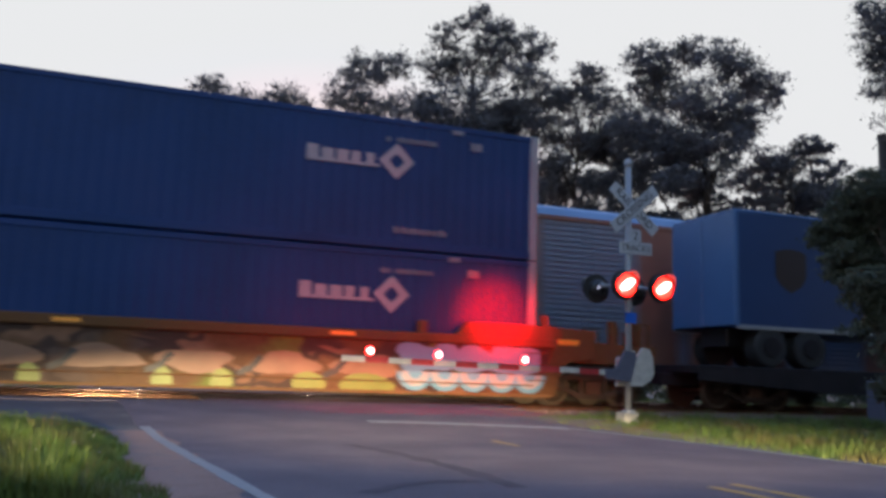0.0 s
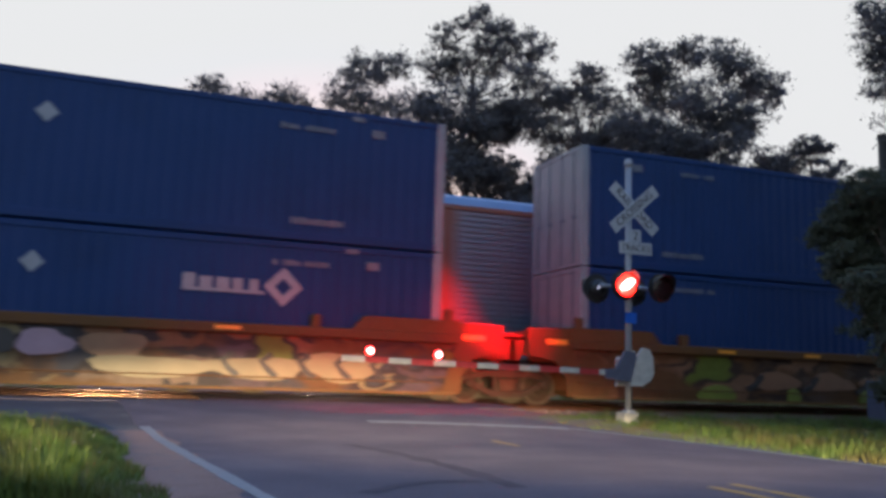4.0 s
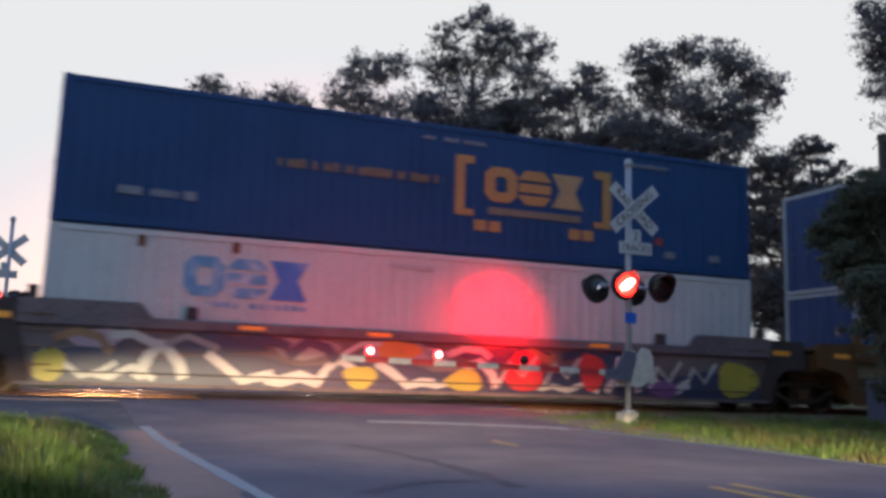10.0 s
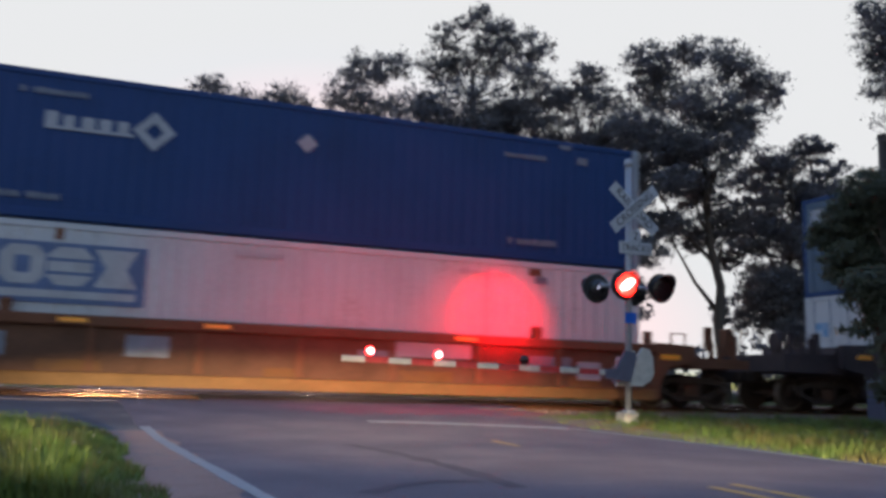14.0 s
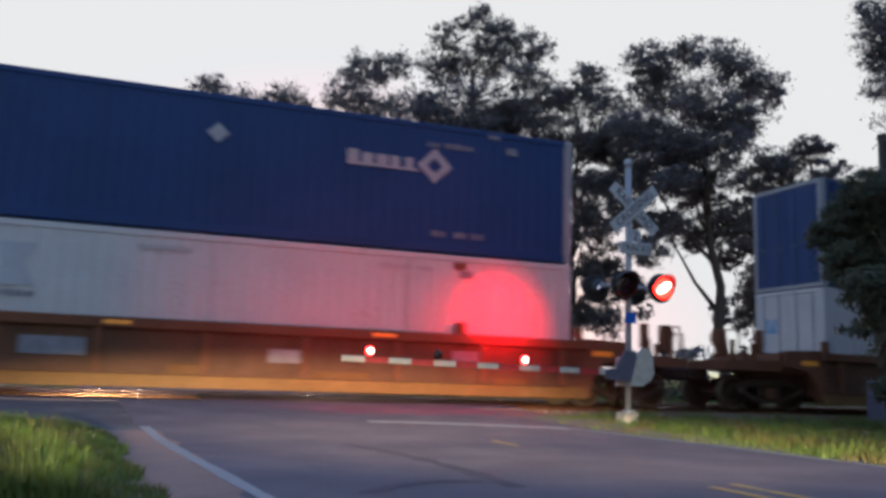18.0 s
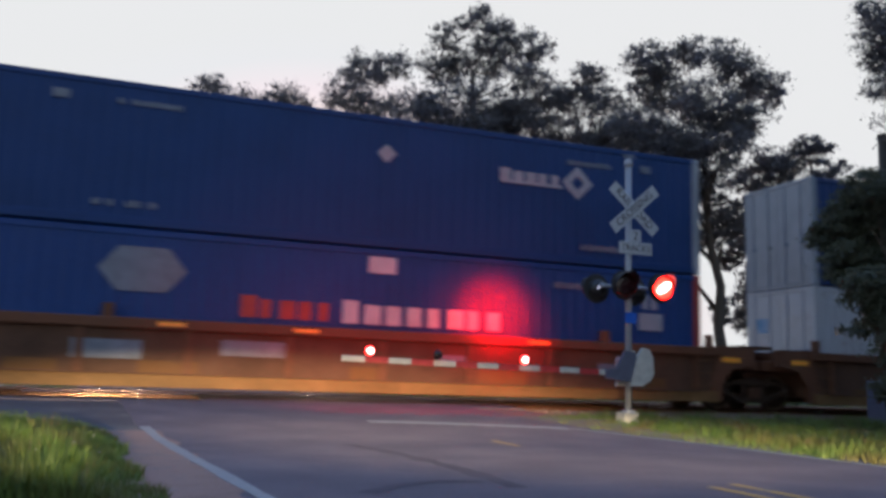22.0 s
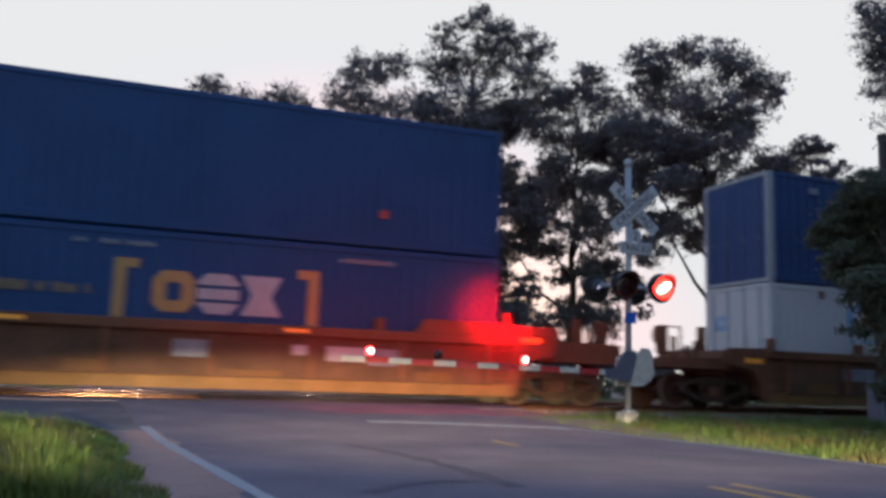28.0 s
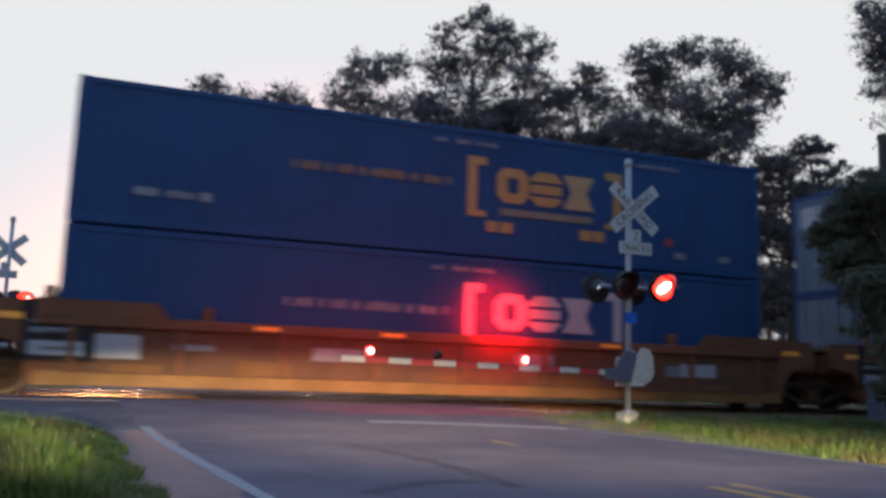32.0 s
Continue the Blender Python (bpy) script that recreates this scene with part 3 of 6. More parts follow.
def text_mesh(words, size, material, depth=0.002):
    cu = bpy.data.curves.new("lettering", "FONT")
    cu.body, cu.size, cu.align_x, cu.align_y, cu.extrude = words, size, "CENTER", "CENTER", depth
    ob = bpy.data.objects.new("lettering", cu)
    me = bpy.data.meshes.new_from_object(ob)
    bpy.data.objects.remove(ob)
    me.materials.append(material)
    return me


def lens_unit(parent, at, radius, core, phase):
    """A lamp insert with a lit and an unlit face, which turns about its upright axis."""
    n = 20
    body = Geo().lathe([(-0.001, radius * 1.06), (0.003, radius * 1.06), (0.003, radius), (0.02, radius * 0.93), (0.035, radius * 0.6), (0.04, 0.01)], 1, (0, 0, 0), n)
    lens = part("lens", body, UNLIT, parent, "red lens of the flashing lamp", smooth=True, at=at)
    rim = Geo().lathe([(0.0, radius * 0.98), (-0.02, radius * 0.9), (-0.028, radius * 0.6), (-0.03, 0.01)], 1, (0, -0.002, 0), n)
    rim_me = mesh_of("lit_face", rim, LIT_RIM)
    if core:
        # the lamp's white bloom, built as a bright slanted oval
        c = Geo()
        tilt = radians(34)
        poly = []
        for k in range(n):
            u, w = core[0] * math.cos(2 * math.pi * k / n), core[1] * math.sin(2 * math.pi * k / n)
            poly.append((u * math.cos(tilt) - w * math.sin(tilt), u * math.sin(tilt) + w * math.cos(tilt)))
        c.prism_y(poly, -0.055, -0.036)
        core_me = mesh_of("lamp_core", c, LIT_CORE)
        bm = bmesh.new()
        bm.from_mesh(rim_me)
        for f in bm.faces:
            f.material_index = 0
        n0 = len(bm.faces)
        bm.from_mesh(core_me)
        bm.faces.ensure_lookup_table()
        for f in bm.faces[n0:]:
            f.material_index = 1
        bm.to_mesh(rim_me)
        bm.free()
        rim_me.materials.append(LIT_CORE)
    me = lens.data
    bm = bmesh.new()
    bm.from_mesh(me)
    n0 = len(bm.faces)
    bm.from_mesh(rim_me)
    bm.faces.ensure_lookup_table()
    for f in bm.faces[n0:]:
        f.material_index += 1
    bm.to_mesh(me)
    bm.free()
    for m in rim_me.materials:
        me.materials.append(m)
    FLASHERS.append((lens, phase))
    return lens


def lamp_head(parent, x, y, z, facing, phase):
    """A round flashing lamp: black background disc, housing, hood and lens. facing: -1 to the south, 1 to the north."""
    m = pose(x, y, z, 0, 0, 0 if facing < 0 else 180)
    shade = part("lamp_background", Geo().lathe([(-0.006, 0.27), (0.0, 0.275), (0.006, 0.27)], 1, (0, 0, 0), 28), BLACK, parent, "round black background of the lamp", at=m)
    part("housing", Geo().lathe([(0.006, 0.17), (0.10, 0.16), (0.17, 0.10), (0.18, 0.02)], 1, (0, 0, 0), 24), BLACK, shade, smooth=True)
    hood = Geo()
    n = 20
    for i in range(n + 1):
        a = math.pi * (-0.12 + 1.24 * i / n)
        for r in (0.235, 0.228):
            hood.v += [(r * math.cos(a), -0.006, r * math.sin(a)), (r * math.cos(a), -0.30 * (0.35 + 0.65 * max(0.0, math.sin(a))), r * math.sin(a))]
        if i:
            k = 4 * i
            hood.f += [(k - 4, k - 3, k + 1, k), (k - 2, k + 2, k + 3, k - 1), (k - 3, k - 1, k + 3, k + 1)]
    # ring added to shut in the light of a lit face turned inwards
    rim = [[(q * math.cos(2 * math.pi * k / 24), q * math.sin(2 * math.pi * k / 24)) for k in range(24)] for q in (0.236, 0.227)]
    part("bezel", Geo().ring_y(rim[0], rim[1], -0.078, -0.004), BLACK, shade)
    part("hood", hood, BLACK, shade, "black hood over the lens")
    # the lens is oversized so that its lit face takes in the red glow
    lens_unit(shade, pose(0, -0.075, 0), 0.212, (0.165, 0.072), phase)
    return shade


def crossing_signal(at, label):
    """Mast with crossbuck, flashing lamps and a lowered gate; its own origin is the mast's foot at rail height."""
    s = thing("crossing_signal", at, label, "railroad crossing signal", "signals of the crossing")
    part("foundation", Geo().box(-0.17, 0.13, -0.16, 0.16, -0.45, 0.03, 0.02), CONCRETE, s, "pale concrete foundation")
    mast = Geo().tube([(0, 0, 0.0), (0, 0, 4.62)], 0.058, 14)
    mast.tube([(0, 0, 0.0), (0, 0, 0.07)], 0.12, 14)
    part("mast", mast, SILVER, s, "aluminium-painted round mast", smooth=True)
    part("finial", Geo().lathe([(0, 0.075), (0.04, 0.085), (0.12, 0.075), (0.15, 0.03)], 2, (0, 0, 4.60), 16), SILVER, s, smooth=True)
    for ang, words in ((41, "RAILROAD"), (-41, "CROSSING")):
        blade = part("crossbuck_blade", Geo().box(-0.62, 0.62, -0.006, 0.006, -0.115, 0.115, 0.004), SIGN, s, "white crossbuck blade with black words",
                     at=pose(0.06, -0.10 - (0.016 if ang < 0 else 0), 3.77, 0, ang, 0))
        part("lettering", text_mesh(words, 0.205, SIGN_BLACK), SIGN_BLACK, blade, at=pose(0, -0.009, 0, 90, 0, 0))
    tracks = part("track_count_sign", Geo().box(-0.35, 0.35, -0.006, 0.006, -0.115, 0.115, 0.004), SIGN, s, "white sign with the number of tracks", at=pose(0.10, -0.09, 3.03))
    part("lettering", text_mesh("TRACKS", 0.17, SIGN_BLACK), SIGN_BLACK, tracks, at=pose(0, -0.009, 0, 90, 0, 0))
    count = part("track_count_plate", Geo().box(-0.115, 0.115, -0.006, 0.006, -0.10, 0.13, 0.004), SIGN, s, at=pose(0.10, -0.09, 3.25))
    part("lettering", text_mesh("2", 0.22, SIGN_BLACK), SIGN_BLACK, count, at=pose(0, -0.009, 0.01, 90, 0, 0))
    part("bell_sign", Geo().box(-0.12, 0.12, -0.085, -0.073, 1.63, 1.83, 0.004), SIGN_BLUE, s, "small blue notice plate")
    part("crossarm", Geo().tube([(-0.62, -0.02, 2.30), (0.62, -0.02, 2.30)], 0.035, 10).box(-0.09, 0.09, -0.09, 0.09, 2.20, 2.42, 0.015), GALV, s, "galvanised crossarm of the lamps")
    lamp_head(s, -0.23, -0.22, 2.31, -1, 0)
    lamp_head(s, 0.55, -0.22, 2.30, -1, 1)
    lamp_head(s, -0.56, 0.20, 2.26, 1, 1)
    lamp_head(s, 0.25, 0.20, 2.26, 1, 0)
    part("side_light", Geo().lathe([(0, 0.03), (0.03, 0.028), (0.045, 0.01)], 0, (-0.63, 0.05, 2.26), 12), LIT_WHITE, s, "small lit telltale on the lamp", at=pose(0, 0, 0))
    mech = part("gate_mechanism", Geo().box(-0.20, 0.22, -0.17, 0.17, 0.55, 1.02, 0.04), GALV, s, "grey gate mechanism box")
    part("mechanism_cover", Geo().box(-0.14, 0.16, -0.19, -0.17, 0.60, 0.97, 0.01), GALV, mech)
    outline = [(-0.13, 0.50), (0.12, 0.50), (0.30, 0.60), (0.37, 0.73), (0.35, 1.02), (0.28, 1.16), (0.14, 1.19), (0.02, 1.02), (-0.05, 0.78)]
    weight = Geo().prism_y(outline, -0.27, -0.20)
    inner = Geo().prism_y([(x * 0.95, z - 0.01) for x, z in outline], 0.20, 0.27)
    part("counterweight", inner, STRIPE_WHITE, mech, "pale steel counterweight of the gate arm")
    part("counterweight", weight, STRIPE_WHITE, mech, "pale steel counterweight of the gate arm")
    part("arm_support", Geo().prism_y([(-0.62, 0.62), (-0.05, 0.56), (0.10, 0.80), (-0.02, 1.10), (-0.22, 1.12), (-0.40, 0.80), (-0.62, 0.78)], -0.26, -0.19), CAST_GREY, mech, "dark arm support casting")
    arm = part("gate_arm", Geo().box(-5.42, -0.55, -0.215, -0.185, -0.047, 0.047, 0.006), STRIPE_WHITE, s, "long red and white striped gate arm, lowered", at=pose(0, 0, 0.715, 0, 0.85, 0))
    for k in range(6):
        x = -5.03 + 0.78 * k
        part("stripe", Geo().box(x, x + 0.39, -0.221, -0.179, -0.0485, 0.0485), STRIPE_RED, arm, "red reflective stripe")
    for lx, phase in ((-4.97, None), (-3.80, 0), (-2.22, 1)):
        light = part("arm_lamp", Geo().box(lx - 0.03, lx + 0.03, -0.222, -0.178, 0.046, 0.085, 0.008).lathe([(-0.03, 0.055), (0.03, 0.055)], 1, (lx, -0.20, 0.135), 16), BLACK, arm, "small red lamp on the gate arm")
        lens_unit(light, pose(lx, -0.234, 0.135), 0.074, (0.050, 0.046), phase)
    return s


SIGNAL_AT = pose(8.75, -5.10, 0.0)
crossing_signal(SIGNAL_AT, "railroad crossing signal with flashing red lamps and a lowered striped gate")
crossing_signal(pose(-3.25, 9.35, 0.15, 0, 0, 180), "crossing signal beyond the tracks, seen from behind")

# ---------------------------------------------------------------- the train
# Where the train stands: metres that it has gone since 5.5 s
RUN = (72.15, 9.482, 4.786, -6.212, 4.266, -1.098)


def run(t):
    u = (t - 5.5) / 16
    return sum(c * u ** (k + 1) for k, c in enumerate(RUN))


MOVERS = []               # (thing, x at 5.5 s)
WHEELS = []               # wheelsets of the near train
LEN, WID = 16.15, 2.59
Z_FLOOR, Z_SEAM, Z_TOP = 0.36, 3.24, 6.14


def corrugated(x0, x1, z0, z1, y, out, pitch=0.28, depth=0.028):
    """A side wall with upright corrugations; out: -1 south, 1 north."""
    s = Geo()
    n = int((x1 - x0) / pitch)
    p = (x1 - x0) / n
    px = []
    for i in range(n):
        a = x0 + i * p
        px += [(a, 0), (a + p * 0.36, 0), (a + p * 0.5, depth), (a + p * 0.86, depth)]
    px.append((x1, 0))
    for x, d in px:
        s.v += [(x, y - out * d, z0), (x, y - out * d, z1)]
    for i in range(len(px) - 1):
        s.f.append((2 * i, 2 * i + 2, 2 * i + 3, 2 * i + 1))
    return s


SHARED = {}


def shared(key, build):
    if key not in SHARED:
        SHARED[key] = build()
    return SHARED[key]


def container(z0, z1, paint, posts, doors=None, flat=False):
    """A 53-foot container, origin at the middle of its floor's western end."""
    key = (paint.name, posts.name, round(z1 - z0, 2), doors.name if doors else "", flat)
    h = z1 - z0
    c = thing("container", pose(0, 0, z0), "", "shipping container", "containers of the train")
    w = WID / 2

    def piece(name, build, m, label="", parent=c):
        return part(name, shared((name, key, build), lambda: mesh_of(name, BUILDERS[build](h, w), m)), m, parent, label)
    BUILDERS.update({
        "south": lambda h, w: corrugated(0.16, LEN - 0.16, 0.20, h - 0.14, -w + 0.012, -1, *((0.6, 0.006) if flat else (0.28, 0.018))),
        "north": lambda h, w: corrugated(0.16, LEN - 0.16, 0.20, h - 0.14, w - 0.012, 1, *((0.6, 0.006) if flat else (0.28, 0.028))),
        "roof": lambda h, w: Geo().box(0.05, LEN - 0.05, -w + 0.03, w - 0.03, h - 0.05, h - 0.012, 0.01),
        "base": lambda h, w: Geo().box(0.04, LEN - 0.04, -w + 0.03, w - 0.03, 0.02, 0.2, 0.01),
        "toprail_s": lambda h, w: Geo().box(0.08, LEN - 0.08, -w, -w + 0.07, h - 0.14, h - 0.01, 0.012),
        "toprail_n": lambda h, w: Geo().box(0.08, LEN - 0.08, w - 0.07, w, h - 0.14, h - 0.01, 0.012),
        "sill_s": lambda h, w: Geo().box(0.08, LEN - 0.08, -w, -w + 0.08, 0.02, 0.20, 0.012),
        "sill_n": lambda h, w: Geo().box(0.08, LEN - 0.08, w - 0.08, w, 0.02, 0.20, 0.012),
        "p00": lambda h, w: Geo().box(0, 0.2, -w - 0.003, -w + 0.12, 0, h, 0.015),
        "p10": lambda h, w: Geo().box(LEN - 0.2, LEN, -w - 0.003, -w + 0.12, 0, h, 0.015),
        "p01": lambda h, w: Geo().box(0, 0.2, w - 0.12, w + 0.003, 0, h, 0.015),
        "p11": lambda h, w: Geo().box(LEN - 0.2, LEN, w - 0.12, w + 0.003, 0, h, 0.015),
        "front": lambda h, w: Geo().box(LEN - 0.05, LEN - 0.012, -w + 0.11, w - 0.11, 0.05, h - 0.05, 0.006),
        "door_a": lambda h, w: Geo().box(0.012, 0.05, -w + 0.12, -0.006, 0.12, h - 0.12, 0.008),
        "door_b": lambda h, w: Geo().box(0.012, 0.05, 0.006, w - 0.12, 0.12, h - 0.12, 0.008),
        "header": lambda h, w: Geo().box(0.0, 0.06, -w + 0.115, w - 0.115, h - 0.115, h - 0.004, 0.01),
        "threshold": lambda h, w: Geo().box(0.0, 0.06, -w + 0.115, w - 0.115, 0.005, 0.115, 0.01),
    })
    piece("side_wall", "south", paint)
    piece("side_wall", "north", paint)
    piece("roof", "roof", paint)
    piece("base", "base", paint)
    for k in ("toprail_s", "toprail_n"):
        piece("top_rail", k, paint)
    for k in ("sill_s", "sill_n"):
        piece("bottom_rail", k, paint)
    for k in ("p00", "p10", "p01", "p11"):
        piece("corner_post", k, posts, "pale corner post" if posts is PALE else "")
    piece("front_wall", "front", paint)
    for k in ("door_a", "door_b"):
        door = piece("door", k, doors or paint)
        side = -1 if k == "door_a" else 1
        for i, y in enumerate((0.32, 0.92)):
            rod = shared(("rod", round(h, 2), side, i), lambda: mesh_of("lock_rod", Geo().tube([(-0.02, side * y, 0.08), (-0.02, side * y, h - 0.08)], 0.012, 6).box(-0.04, -0.01, side * y - 0.12, side * y + 0.04, 1.15, 1.2), DOOR_GREY))
            part("lock_rod", rod, DOOR_GREY, door)
    sills = paint if posts is RED_DECAL else posts
    piece("door_header", "header", sills)
    piece("door_threshold", "threshold", sills)
    return c


BUILDERS = {}


def sticker(c, name, x0, x1, z0, z1, m, label="", lift=0.004):
    """A flat patch of paint on the southern side, in the container's own space."""
    return part(name, Geo().box(x0, x1, -WID / 2 - lift, -WID / 2 + 0.02, z0, z1), m, c, label)


def diamond_ring(c, x, z, r, m, hole=0.45):
    o = [(x - r, z), (x, z - r), (x + r, z), (x, z + r)]
    i = [(x - r * hole, z), (x, z - r * hole), (x + r * hole, z), (x, z + r * hole)]
    part("emblem", Geo().ring_y(o, i, -WID / 2 - 0.004, -WID / 2 + 0.02), m, c, "white diamond ring emblem")


def diamond(c, x, z, r, m):
    part("placard", Geo().prism_y([(x - r, z), (x, z - r), (x + r, z), (x, z + r)], -WID / 2 - 0.004, -WID / 2 + 0.02), m, c, "pale diamond placard")


def word_blocks(c, x0, x1, z0, z1, n, m, name="lettering_bar", label="row of plain painted bars"):
    """A word as plain bars of its size: fine ones joined, big ones each a part."""
    p = (x1 - x0) / n
    rnd = random.Random(int(x0 * 100) + n)
    y0, y1 = -WID / 2 - 0.004, -WID / 2 + 0.02
    if n > 8:
        g = Geo()
        for i in range(n):
            if rnd.random() > 0.08:
                g.box(x0 + i * p, x0 + i * p + p * 0.66, y0, y1, z0, z1 - (z1 - z0) * 0.2 * rnd.random())
        tagged(part(name, g, m, c, label), kind="stuff")
        return
    for i in range(n):
        a = x0 + i * p
        part(name, Geo().box(a, a + p * (0.5 + 0.32 * rnd.random()), y0, y1, z0, z1 - (z1 - z0) * 0.16 * (i > 0)), m, c, label)


def blocks_logo(c, x0, x1, z0, z1, colours, lift=0.004):
    """A heavy company mark as three plain shapes: an eight-sided ring, a slotted block, a waisted block."""
    p = (x1 - x0) / 3
    y0, y1 = -WID / 2 - lift, -WID / 2 + 0.02
    h = z1 - z0
    k = 0.22 * h
    for i, m in enumerate(colours):
        a = x0 + p * i
        b = a + p * 0.94

        def eight(d, e):
            q = max(k - d * 0.5, 0.02)
            return [(a + d + q, z0 + e), (b - d - q, z0 + e), (b - d, z0 + e + q), (b - d, z1 - e - q), (b - d - q, z1 - e), (a + d + q, z1 - e), (a + d, z1 - e - q), (a + d, z0 + e + q)]
        if i == 0:
            g = Geo().ring_y(eight(0, 0), eight(p * 0.30, h * 0.27), y0, y1)
        elif i == 1:
            g = Geo()
            w = p * 0.94
            g.prism_y([(a + k, z0), (b - k, z0), (b, z0 + k), (b, z0 + h * 0.27), (a, z0 + h * 0.27), (a, z0 + k)], y0, y1)
            g.prism_y([(a, z0 + h * 0.36), (b, z0 + h * 0.36), (b, z0 + h * 0.62), (a, z0 + h * 0.62)], y0, y1)
            g.prism_y([(a, z1 - h * 0.29), (b, z1 - h * 0.29), (b, z1 - k), (b - k, z1), (a + k, z1), (a, z1 - k)], y0, y1)
        else:
            w = (b - a) * 0.26
            g = Geo().prism_y([(a, z0), (b, z0), (b - w, z0 + h * 0.5), (b, z1), (a, z1), (a + w, z0 + h * 0.5)], y0, y1)
        part("company_mark", g, m, c, "heavy painted shape of a company mark")


def bracket(c, x, z0, z1, side, m):
    t = 0.22
    y0, y1 = -WID / 2 - 0.004, -WID / 2 + 0.02
    g = Geo().box(x - t / 2, x + t / 2, y0, y1, z0, z1)
    a, b = (x + t / 2, x + t / 2 + 0.22) if side > 0 else (x - t / 2 - 0.22, x - t / 2)
    g.box(a, b, y0, y1, z1 - 0.18, z1).box(a, b, y0, y1, z0, z0 + 0.14)
    part("bracket_mark", g, m, c, "painted bracket of the company mark")


def marking_row(c, x0, x1, z0, z1, m, seed):
    """A line of small writing as joined plain bars."""
    r = random.Random(seed)
    g = Geo()
    x = x0
    while x < x1:
        w = r.uniform(0.05, 0.10)
        if r.random() > 0.12:
            g.box(x, min(x + w, x1), -WID / 2 - 0.004, -WID / 2 + 0.02, z0, z1 - (z1 - z0) * 0.25 * r.random())
        x += w + 0.03
    tagged(part("marking_bar", g, m, c, "row of small pale marking bars"), kind="stuff")


def small_labels(c, seed, m=DECAL_DIM):
    for k, (x0, x1, z0, z1) in enumerate(((2.55, 3.75, 2.42, 2.54), (2.22, 3.40, 0.38, 0.51), (12.48, 13.65, 2.36, 2.48), (12.72, 13.92, 0.36, 0.50))):
        marking_row(c, x0, x1, z0, z1, m, seed * 7 + k)
    for x, z, w, hh in ((1.36, 2.40, 0.30, 0.17), (14.0, 2.70, 0.28, 0.10), (14.46, 2.38, 0.27, 0.17)):
        sticker(c, "data_plate", x, x + w, z, z + hh, m, "small pale data plate")


def mark_navy(c, h, logo, placard):
    """Navy container: emblem near one end, placard in the middle, small markings. logo 2: the ring with a worn stub of its word."""
    z = h * 0.665
    if logo:
        x0 = 10.75 if logo == 1 else 3.02
        if logo == 2:
            word_blocks(c, x0 + 1.2, x0 + 1.6, z - 0.10, z + 0.14, 1, DECAL_DIM, "emblem_bar", "worn bar of the company emblem")
        else:
            word_blocks(c, x0, x0 + 1.62, z - 0.15, z + 0.17, 5, DECAL, "emblem_bar", "white bars of the company emblem")
            part("emblem_line", Geo().box(x0, x0 + 1.6, -WID / 2 - 0.005, -WID / 2 + 0.02, z - 0.17, z - 0.11), DECAL, c, "white line under the emblem bars")
        diamond_ring(c, x0 + 1.98, z, 0.40, DECAL_DIM if logo == 2 else DECAL)
    if placard:
        diamond(c, 8.05, 2.08, 0.21, DECAL)


def mark_white(c, h, mark):
    """White container: blue three-part mark over a fine line near the western end."""
    if mark == "navy":
        sticker(c, "mark_panel", 2.38, 5.06, 1.32, 2.46, NAVY_DECAL, "dark blue panel of a company mark", 0.003)
        blocks_logo(c, 2.5, 4.95, 1.66, 2.38, (DECAL_FAINT,) * 3, 0.008)
        part("mark_line", Geo().box(2.5, 4.9, -WID / 2 - 0.008, -WID / 2 + 0.02, 1.42, 1.56), DECAL_FAINT, c, "pale bar under the mark")
    else:
        cols = {"cyan": (CYAN_DECAL, CYAN_DECAL, STRONG_BLUE), "faint": (CYAN_DECAL, PALE_BLUE_DECAL, PALE_BLUE_DECAL), "fade": (CYAN_DECAL, CYAN_DECAL, PALE_BLUE_DECAL)}[mark]
        blocks_logo(c, 2.5, 5.0, 1.62, 2.42, cols)
        word_blocks(c, 2.6, 5.0, 1.42, 1.54, 14, CYAN_DECAL if mark != "faint" else DECAL_DIM)
    sticker(c, "data_plate", 13.4, 13.7, h - 0.5, h - 0.34, DECAL_DIM)
    for x in (1.6, 3.4):
        sticker(c, "rust_streak", x, x + 0.14, h - 0.34, h - 0.12, RUST_BROWN, "rust stain")
    sticker(c, "rust_streak", LEN - 2.9, LEN - 2.6, h - 0.32, h - 0.16, RUST_BROWN, "rust stain")
    marking_row(c, LEN - 4.6, LEN - 3.4, h - 0.40, h - 0.28, DECAL_FAINT, 3)
    marking_row(c, 6.6, 7.7, h - 0.40, h - 0.28, DECAL_FAINT, 4)
    for x in (4.1, 8.1, 12.2):
        sticker(c, "panel_seam", x, x + 0.03, 0.2, h - 0.14, DECAL_FAINT, "upright seam between side sheets", 0.002)


